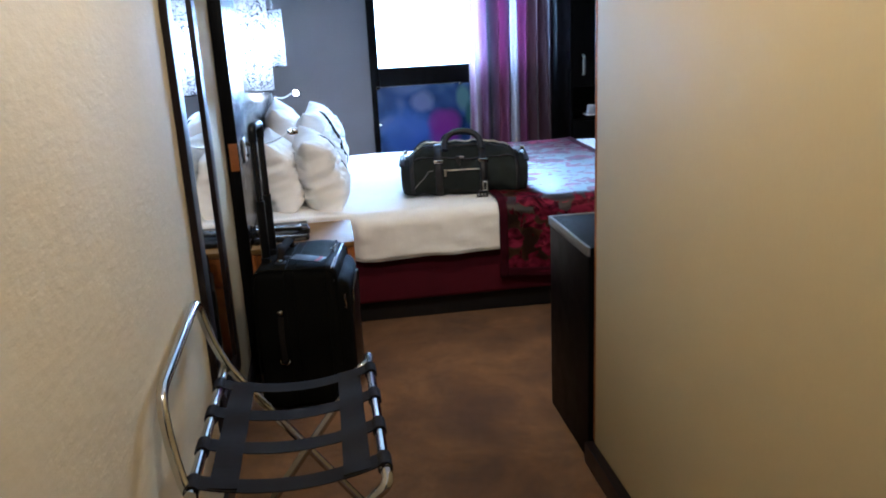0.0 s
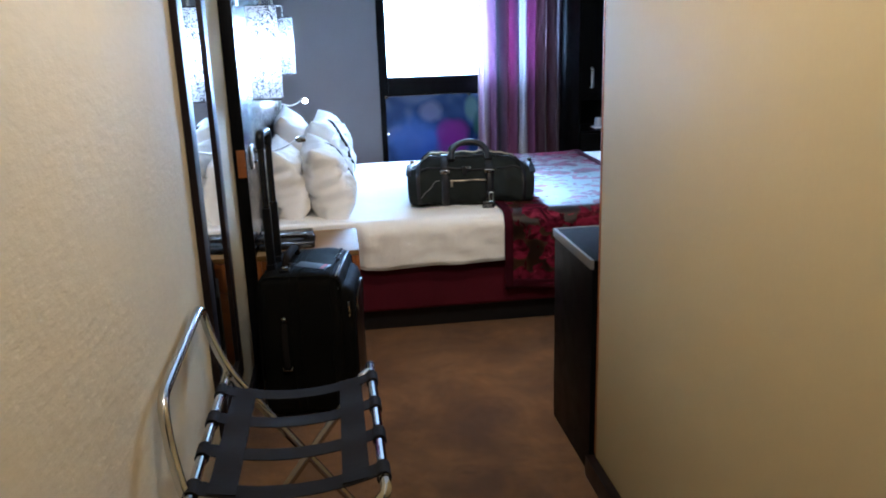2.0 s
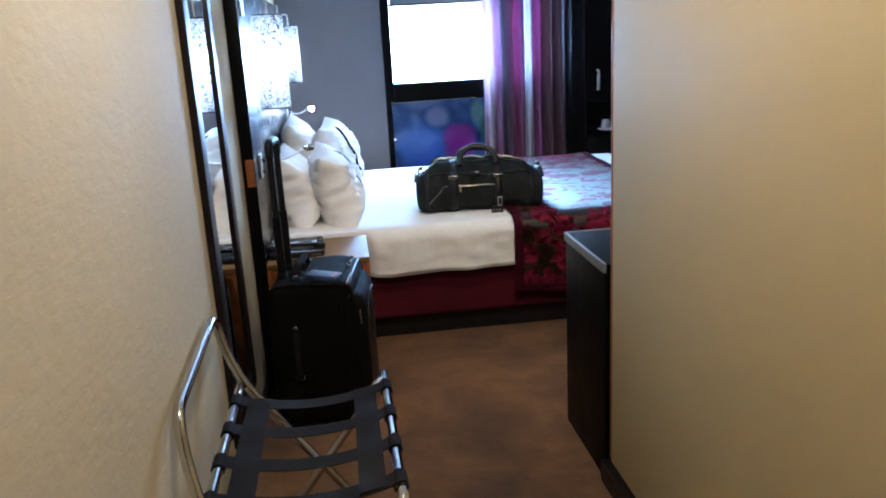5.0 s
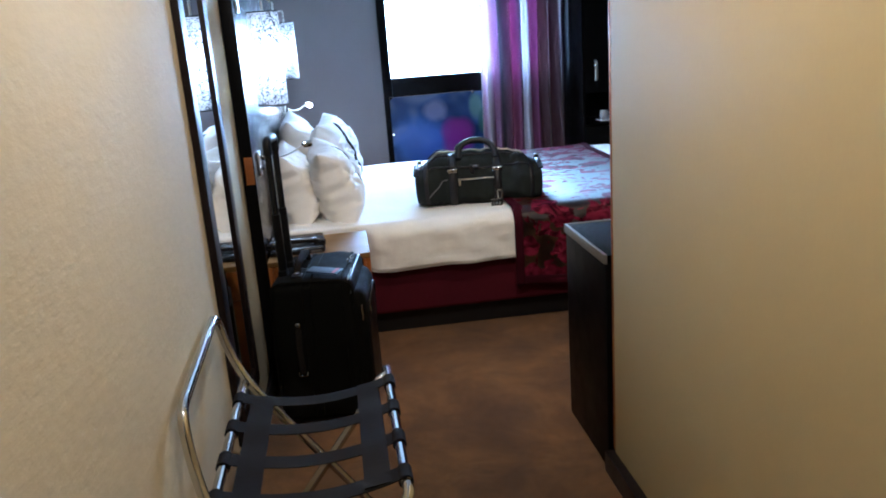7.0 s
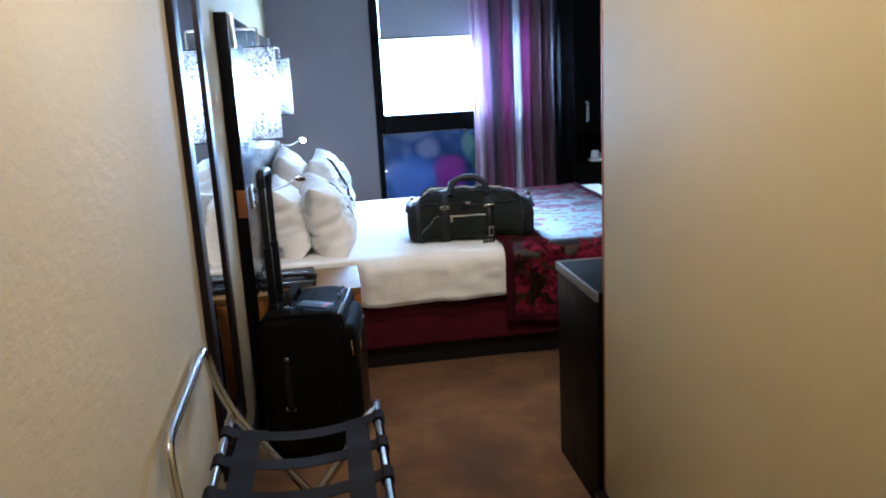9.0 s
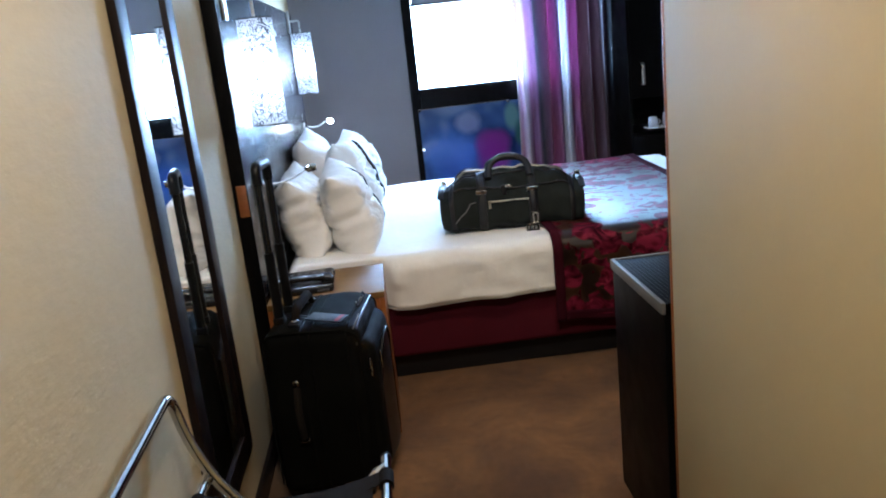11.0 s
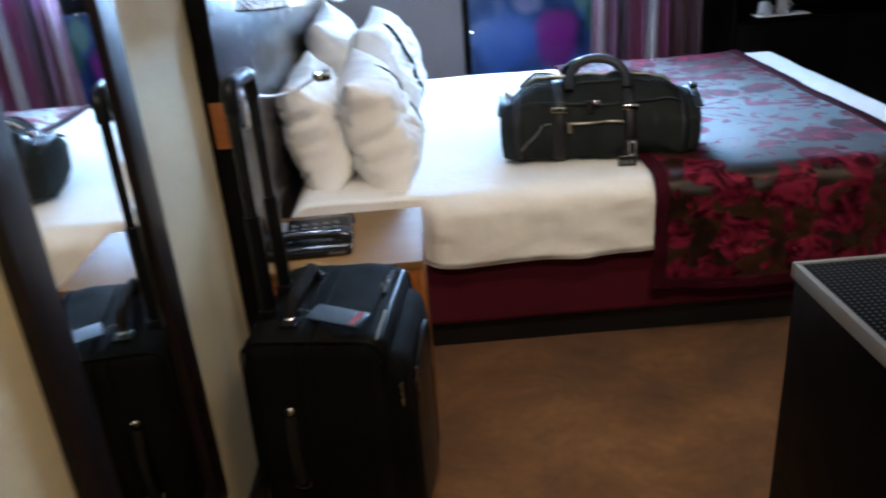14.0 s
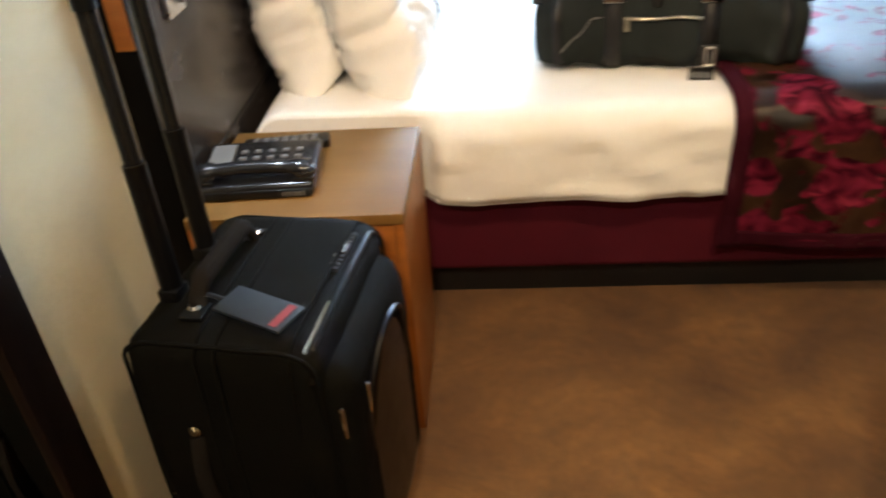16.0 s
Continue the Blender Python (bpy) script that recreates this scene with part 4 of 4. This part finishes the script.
        mk("zip_cord", tube([(dx, yy - 0.008, 0.480), (dx + 0.002, yy - 0.013, 0.462), (dx + 0.001, yy - 0.010, 0.446)], [0.003, 0.0035, 0.0025], sides=8), CHROME, "small metal pull tab", puller)
    # open-topped oval pocket on the bulging side
    oval = [(xb + 0.041 + 0.012 * math.sin(math.pi * k / 40), -d + 0.085 + 0.235 * (0.5 - 0.5 * math.cos(math.pi * k / 40)), 0.34 + 0.195 * math.sin(math.pi * k / 40) ** 0.6) for k in range(41)]
    mk("pocket_rim", tube(oval, 0.0045, sides=8), CASE_TRIM, "curved piped pocket rim")
    mk("pocket_panel", sheet(20, 8, lambda u, v: (xb + 0.044 + 0.010 * math.sin(math.pi * u), -d + 0.090 + 0.225 * u, 0.10 + v * (0.235 + 0.190 * math.sin(math.pi * max(0.02, min(0.98, u))) ** 0.6))), CASE_TRIM, "smooth dark pocket panel")
    # carry handle on the top
    hp = rounded([(-0.072, -0.107, h + 0.010), (-0.070, -0.088, h + 0.050), (-0.066, 0.082, h + 0.054), (-0.064, 0.100, h + 0.014)], 0.035)
    grip = mk("top_handle", tube(hp, 0.0165, sides=12, flat=0.6), STRAP, "padded fabric grip")
    for xx, yy in ((-0.073, -0.116), (-0.063, 0.112)):
        mk("handle_stud", disc((xx, yy, h + 0.016), 0.012, 0.014, "Z", bevel=0.004), CHROME, "", grip)
        mk("handle_tab", box(xx - 0.020, xx + 0.020, yy - 0.022, yy + 0.022, h + 0.004, h + 0.0125, 0.003), CASE_TRIM, "stitched anchor tab", grip)
    tm = Matrix.Translation((0.036, -0.112, h + 0.018)) @ Matrix.Rotation(radians(-16), 4, "Z") @ Matrix.Rotation(radians(3), 4, "Y")
    tg = mk("luggage_tag", box(-0.066, 0.066, -0.034, 0.034, 0.0, 0.006, 0.003, m=tm), TAG_BLUE, "slate blue luggage tag")
    mk("tag_print", box(0.040, 0.054, -0.028, 0.028, 0.0061, 0.0068, m=tm), TAG_RED, "faded red printed bar", tg)
    mk("tag_strap", tube([(-0.072, -0.094, h + 0.030), (-0.048, -0.096, h + 0.028), (-0.020, -0.098, h + 0.022)], 0.005, sides=8, flat=0.5), CASE_TRIM, "", tg)
    # side handle facing the hall
    sp = [(-0.074, -d - 0.010 - 0.018 * math.sin(math.pi * i / 10), 0.430 - 0.185 * i / 10) for i in range(11)]
    side = mk("side_handle", tube(sp, 0.014, sides=10, flat=0.5), STRAP, "black webbing side handle")
    mk("side_stud", disc((-0.074, -d - 0.014, 0.446), 0.011, 0.012, "Y", bevel=0.005, sides=18), CHROME, "polished metal stud", side)
    mk("side_bracket", tube(rounded([(-0.092, -d - 0.010, 0.250), (-0.090, -d - 0.017, 0.236), (-0.058, -d - 0.017, 0.236), (-0.056, -d - 0.010, 0.250)], 0.008), 0.003, sides=8), CHROME, "", side)
    # trolley handle
    hx, ya, yb, ht = -0.136, -0.070, 0.055, 1.147
    for yy in (ya, yb):
        t = mk("handle_tube", tube([(hx, yy, h - 0.05), (hx, yy, 0.86)], 0.0180, sides=14, flat=0.75), CASE_TRIM)
        mk("inner_tube", tube([(hx, yy, 0.86), (hx, yy, ht - 0.02)], 0.0140, sides=14, flat=0.75), PHONE_PLASTIC, "black lacquered inner tube", t)
        mk("collar", box(hx - 0.018, hx + 0.018, yy - 0.020, yy + 0.020, h - 0.012, h + 0.022, 0.005), CASE_TRIM, "", t)
    mk("handle_grip", tube(rounded([(hx, ya, ht - 0.055), (hx, ya, ht), (hx, yb, ht), (hx, yb, ht - 0.055)], 0.03), 0.0170, sides=14), CASE_TRIM, "black rounded grip")
    mk("back_frame", box(xa - 0.012, xa + 0.01, -d + 0.06, d - 0.06, 0.05, h - 0.08, 0.009), CASE_TRIM)
    for yy in (-d + 0.035, d - 0.035):
        mk("wheel", disc((xa + 0.03, yy, 0.030), 0.030, 0.022, "Y", bevel=0.005), CASE_TRIM)
        mk("foot", box(xb - 0.05, xb - 0.02, yy - 0.014, yy + 0.014, 0.0, 0.045, 0.006), CASE_TRIM)


CASE_TURN = -8.5


# ---- on the bed ----
def duffel():
    m = Matrix.Translation((0.856, 4.285, BTOP - 0.004)) @ Matrix.Rotation(radians(-7), 4, "Z")
    b = thing("duffel_bag", (0.856, 4.285, BTOP), "dark olive and black travel duffel bag lying on the bed", "bag")
    L, D, H = 0.66, 0.35, 0.262

    def mk(name, bm, material, label="", parent=None):
        bmesh.ops.transform(bm, matrix=m, verts=bm.verts)
        return part(name, bm, material, parent or b, label, 60)

    def skin(a, s, grow=0.0):
        """A point of the bag: a from -1 to 1 along it, s from 0 to 1 round it."""
        t = 2 * math.pi * s
        end = max(0.0, 1 - abs(a) ** 7) ** 0.5
        e = 0.80 + 0.20 * end if abs(a) < 0.999 else 0.0
        cy, cz = math.cos(t), math.sin(t)
        p = 0.62
        y = math.copysign(abs(cy) ** p, cy) * (D / 2 + grow)
        z = math.copysign(abs(cz) ** (p if cz > 0 else 0.45), cz)
        if z > 0:
            y *= 1 - 0.42 * z ** 1.5
            k2 = max(0.0, min(1.0, (abs(a) - 0.62) / 0.30))
            z *= 1.0 - 0.05 * a * a - 0.42 * k2 * k2 * (3 - 2 * k2) - 0.03 * math.sin(a * 3)
        hh = H / 2 * (1 if cz < 0 else 1.04) + grow
        n = noise.noise(Vector((a * 3.5, cy * 1.6, cz * 1.6))) * 0.013 + noise.noise(Vector((a * 9, cy * 4, cz * 4))) * 0.007
        k = 1 + n / 0.12
        zz = H / 2 + grow + z * hh * (e if z > 0 else 1) * k
        k3 = max(0.0, (abs(a) - 0.55) / 0.45)
        return Vector((a * L / 2 * (1 + 0.012 * k3 - 0.075 * k3 * abs(z) ** 3), y * e * k, max(0.001, zz)))

    bm = sheet(60, 48, lambda u, v: skin(max(-1, min(1, math.sin((u - 0.5) * math.pi))), v))
    bmesh.ops.remove_doubles(bm, verts=bm.verts, dist=0.0006)
    bmesh.ops.holes_fill(bm, edges=bm.edges)
    mk("body", bm, BAG_FABRIC)

    def over(path, r, flat=0.35, sides=8):
        return tube(path, r, sides=sides, flat=flat)

    # top flap seam and zip
    for s0 in (0.335, 0.165):
        mk("seam", over([skin(-0.80 + 1.6 * i / 40, s0, 0.003) for i in range(41)], 0.004, 1.0), BAG_LEATHER, "dark piping")
    mk("top_zip", tube([skin(-0.75 + 1.5 * i / 30, 0.25, 0.002) for i in range(31)], 0.005, sides=8), BRASS_ZIP, "metal zip")
    # bands with handles; front side is y < 0, s between 0.5 and 0.75
    for a in (-0.41, 0.29):
        bm = sheet(30, 3, lambda u, v, a=a: skin(a + (v - 0.5) * 0.115, 0.30 + 0.44 * u, 0.004))
        band = mk("band", bm, BAG_LEATHER, "black leather band")
        thicken(band, 0.003, 1.0)
        bm = box(-0.026, 0.026, -0.008, 0.006, -0.009, 0.009, 0.003, m=Matrix.Translation(skin(a, 0.468, 0.008)))
        mk("buckle", bm, CHROME, "polished metal buckle", band)
    for s0, yoff, top in ((0.33, -0.035, 0.332), (0.17, 0.05, 0.312)):
        p0, p1 = skin(-0.30, 0.40 if s0 > 0.25 else 0.10, 0.008), skin(0.28, 0.40 if s0 > 0.25 else 0.10, 0.008)
        pts = []
        for i in range(25):
            k = i / 24
            x = p0.x + (p1.x - p0.x) * (0.5 - 0.5 * math.cos(math.pi * k))
            lift = math.sin(math.pi * k) ** 0.7
            pts.append((x, (p0.y if k < 0.5 else p1.y) * (1 - lift) + yoff * lift, p0.z + (top - p0.z) * lift))
        mk("handle", tube(pts, 0.0165, sides=12, flat=0.75), BAG_LEATHER, "rounded black leather handle")
    # front pocket zip
    bm = tube([skin(-0.33 + 0.56 * i / 12, 0.497, 0.006) for i in range(13)], 0.0042, sides=8)
    z = mk("front_zip", bm, BRASS_ZIP, "pale metal pocket zip")
    q = skin(-0.31, 0.497, 0.010)
    mk("zip_puller", box(q.x - 0.006, q.x + 0.006, q.y - 0.006, q.y + 0.002, q.z - 0.035, q.z, 0.002), BRASS_ZIP, "", z)
    lid = [skin(-0.80 + 1.60 * i / 40, 0.452 - 0.03 * (abs(i - 20) / 20) ** 2, 0.004) for i in range(41)]
    mk("lid_seam", over(lid, 0.0045, 1.0), BAG_LEATHER, "dark seam of the lid")
    q = skin(-0.10, 0.452, 0.010)
    clasp = mk("lid_clasp", box(q.x - 0.012, q.x + 0.012, q.y - 0.010, q.y + 0.004, q.z - 0.040, q.z + 0.008, 0.004), BAG_LEATHER, "leather tab on the lid zip")
    mk("clasp_stud", box(q.x + 0.006, q.x + 0.034, q.y - 0.012, q.y - 0.002, q.z - 0.004, q.z + 0.007, 0.003), CHROME, "", clasp)
    pk = [skin(-0.86 + 0.36 * (1 - math.cos(i / 14 * math.pi / 2)), 0.60 - 0.105 * math.sin(i / 14 * math.pi / 2), 0.002) for i in range(15)]
    mk("pocket_edge", over(pk, 0.0022, 1.0), GREY_EDGE, "pale stitched edge of the end pocket")
    # hanging tag with combination dials
    q = skin(0.30, 0.515, 0.014)
    tag = mk("tag_strap", box(q.x - 0.020, q.x + 0.020, q.y - 0.008, q.y + 0.004, 0.030, q.z, 0.003), BAG_LEATHER)
    loop = rounded([(q.x - 0.009, q.y - 0.014, q.z - 0.046), (q.x - 0.011, q.y - 0.014, q.z - 0.004), (q.x + 0.011, q.y - 0.014, q.z - 0.004), (q.x + 0.009, q.y - 0.014, q.z - 0.046)], 0.007)
    mk("tag_clip", tube(loop, 0.0032, sides=8), NICKEL, "scuffed metal snap clip", tag)
    mk("clip_bar", box(q.x - 0.013, q.x + 0.013, q.y - 0.018, q.y - 0.009, q.z - 0.056, q.z - 0.045, 0.003), NICKEL, "", tag)
    mk("padlock", box(q.x - 0.046, q.x + 0.014, q.y - 0.022, q.y - 0.006, -0.004, 0.044, 0.005), PHONE_PLASTIC, "small black combination lock", tag)
    for k in range(3):
        mk("dial", box(q.x - 0.040 + 0.017 * k, q.x - 0.031 + 0.017 * k, q.y - 0.0245, q.y - 0.0215, 0.015, 0.029, 0.001), BUTTON, "pale number wheel", tag)
    # end straps and rings
    for sgn in (-1, 1):
        pts = [skin(sgn * 0.985, 0.06 + 0.38 * i / 12, 0.006) for i in range(13)]
        end = mk("end_strap", tube(pts, 0.014, sides=8, flat=0.3), BAG_LEATHER)
        q = skin(sgn * 0.93, 0.36, 0.02)
        ring = [(q.x + 0.012 * math.cos(t), q.y, q.z + 0.016 * math.sin(t)) for t in [2 * math.pi * i / 16 for i in range(17)]]
        mk("ring", tube(ring, 0.0028, sides=6, caps=False), CHROME, "metal ring", end)
        mk("clip", box(q.x - 0.010, q.x + 0.014, q.y - 0.010, q.y + 0.006, q.z + 0.008, q.z + 0.030, 0.004), CHROME, "metal snap hook", end)
        bm = sheet(16, 3, lambda u, v, sgn=sgn: skin(sgn * (0.80 + 0.06 * v), 0.30 + 0.40 * u, 0.004))
        e2 = mk("end_band", bm, BAG_LEATHER)
        thicken(e2, 0.003, 1.0)


# ---- furniture of the room ----
def desk():
    d = thing("desk", (1.6, 2.7, 0.0), "black desk with grey-edged dotted top beside the wall", "desk")
    x0, x1, y0, y1, zt = 0.938, 2.30, YC + 0.016, 2.930, 0.774
    part("side_panel", box(x0 + 0.006, x0 + 0.045, y0, y1 - 0.006, 0.0, zt - 0.034, 0.003), BLACK_WOOD, d)
    part("side_panel", box(x1 - 0.045, x1 - 0.006, y0, y1 - 0.006, 0.0, zt - 0.034, 0.003), BLACK_WOOD, d)
    part("back_panel", box(x0 + 0.046, x1 - 0.046, y0, y0 + 0.02, 0.10, zt - 0.034), BLACK_WOOD, d)
    part("front_panel", box(x0 + 0.046, x1 - 0.046, y1 - 0.03, y1 - 0.012, 0.06, zt - 0.034, 0.002), BLACK_WOOD, d)
    top = part("top", box(x0 + 0.012, x1 - 0.012, y0, y1 - 0.012, zt - 0.032, zt - 0.003, 0.001), INLAY, d, "black dotted inlay top")
    for b in (box(x0, x0 + 0.0118, y0, y1 - 0.012, zt - 0.032, zt, 0.003), box(x0, x1, y1 - 0.0118, y1, zt - 0.032, zt, 0.003), box(x1 - 0.0118, x1, y0, y1 - 0.012, zt - 0.032, zt, 0.003)):
        part("edging", b, GREY_EDGE, top, "worn grey edging")


INLAY = inlay_mat()


def wardrobe():
    y0 = 6.10
    w = thing("wardrobe", (2.7, 6.3, 0.0), "tall black built-in cupboard with a chrome handle and open niche", "wardrobe")
    x0, x1 = 2.035, XFAR - 0.004
    part("side_panel", box(x0, x0 + 0.02, y0, YW - 0.002, 0, 2.35, 0.002), BLACK_WOOD, w)
    part("upper_door", box(x0 + 0.0205, 2.70, y0, y0 + 0.02, 0.955, 2.35, 0.002), BLACK_WOOD, w)
    part("upper_door", box(2.703, x1, y0, y0 + 0.02, 0.955, 2.35, 0.002), BLACK_WOOD, w)
    part("lower_door", box(x0 + 0.0205, 2.70, y0, y0 + 0.02, 0.06, 0.690, 0.002), BLACK_WOOD, w)
    part("lower_door", box(2.703, x1, y0, y0 + 0.02, 0.06, 0.690, 0.002), BLACK_WOOD, w)
    part("niche_back", box(x0 + 0.0205, x1, YW - 0.02, YW - 0.002, 0.06, 2.35), BLACK_WOOD, w)
    part("niche_top", box(x0 + 0.0205, x1, y0 + 0.021, YW - 0.021, 0.955, 0.975), BLACK_WOOD, w)
    part("niche_shelf", box(x0 + 0.0205, x1, y0 + 0.021, YW - 0.021, 0.690, 0.708), BLACK_WOOD, w)
    part("plinth", box(x0, x1, y0 + 0.03, YW - 0.021, 0.0, 0.058), NEAR_BLACK, w)
    part("handle", tube(rounded([(2.135, y0 - 0.001, 1.196), (2.135, y0 - 0.026, 1.185), (2.135, y0 - 0.026, 1.048), (2.135, y0 - 0.001, 1.048)], 0.01), 0.012, sides=12, flat=0.5), NICKEL, w, "brushed metal bar handle")
    t = thing("glass_tray", (2.27, 6.07, 0.752), "small pale ledge that holds two cups", "tray")
    part("ledge", box(2.131, 2.42, 5.985, 6.098, 0.744, 0.752, 0.003), WHITE_PLASTIC, t)
    for x, y, tall in ((2.175, 6.03, 0.070), (2.285, 6.05, 0.088)):
        g = thing("cup", (x, y, 0.753), "pale cup turned upside down on the ledge", "cup", "cups on the ledge")
        prof = [(0.036, 0.0), (0.034, tall * 0.35), (0.030, tall * 0.85), (0.027, tall), (0.0, tall + 0.001)]
        bm = sheet(20, 4, lambda u, v, x=x, y=y, prof=prof: (x + prof[round(v * 4)][0] * math.cos(2 * math.pi * u), y + prof[round(v * 4)][0] * math.sin(2 * math.pi * u), 0.753 + prof[round(v * 4)][1]))
        bmesh.ops.remove_doubles(bm, verts=bm.verts, dist=0.0004)
        thicken(part("bowl", bm, CUP, g), 0.002)
        ring = [(x + 0.030 + 0.020 * math.sin(math.pi * k / 10), y - 0.004, 0.753 + tall * (0.22 + 0.5 * k / 10)) for k in range(11)]
        part("handle", tube(ring, 0.0042, sides=8), CUP, g)


# Assumed fittings with glowing lenses, added on the unseen ceiling at the two spots.
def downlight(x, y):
    d = thing("assumed_downlight", (x, y, ZC), "assumed round ceiling downlight, out of view, with a metal rim", "ceiling light", "ceiling downlights")
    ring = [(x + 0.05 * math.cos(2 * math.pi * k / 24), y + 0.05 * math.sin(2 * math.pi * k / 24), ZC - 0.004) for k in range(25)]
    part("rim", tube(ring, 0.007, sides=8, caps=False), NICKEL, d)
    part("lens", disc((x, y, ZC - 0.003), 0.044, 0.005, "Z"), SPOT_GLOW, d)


def entrance_door():
    d = new("door_1")
    tagged(d, "closed dark wooden entrance door at the hall end", "door", kind="structure")
    ORIGIN[d] = Vector((0, 0, 0))
    part("leaf", box(-0.10, 0.76, YB + 0.004, YB + 0.045, 0.005, 2.05, 0.004), DARK_WOOD, d)
    for x in (-0.17, 0.765):
        part("jamb", box(x, x + 0.065, YB + 0.002, YB + 0.06, 0.0, 2.12, 0.004), DARK_WOOD, d)
    part("door_handle", tube(rounded([(0.69, YB + 0.046, 1.02), (0.69, YB + 0.09, 1.02), (0.57, YB + 0.09, 1.02)], 0.015), 0.009), NICKEL, d)


structure()
window()
curtain()
bed()
headboard()
for spec in PILLOWS:
    pillow("pillow", *spec)
nightstand()
mirror()
luggage_rack()
suitcase()
duffel()
desk()
wardrobe()
entrance_door()
for x, y in SCONCES:
    sconce(x, y)
reading_lamp(3.70, (-0.018, 3.665, 1.060), False, 1.018)
reading_lamp(5.91, (-0.072, 5.91, 1.06), True, 1.035)
telephone()
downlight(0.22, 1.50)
# Fitting made up to go with the room fill.
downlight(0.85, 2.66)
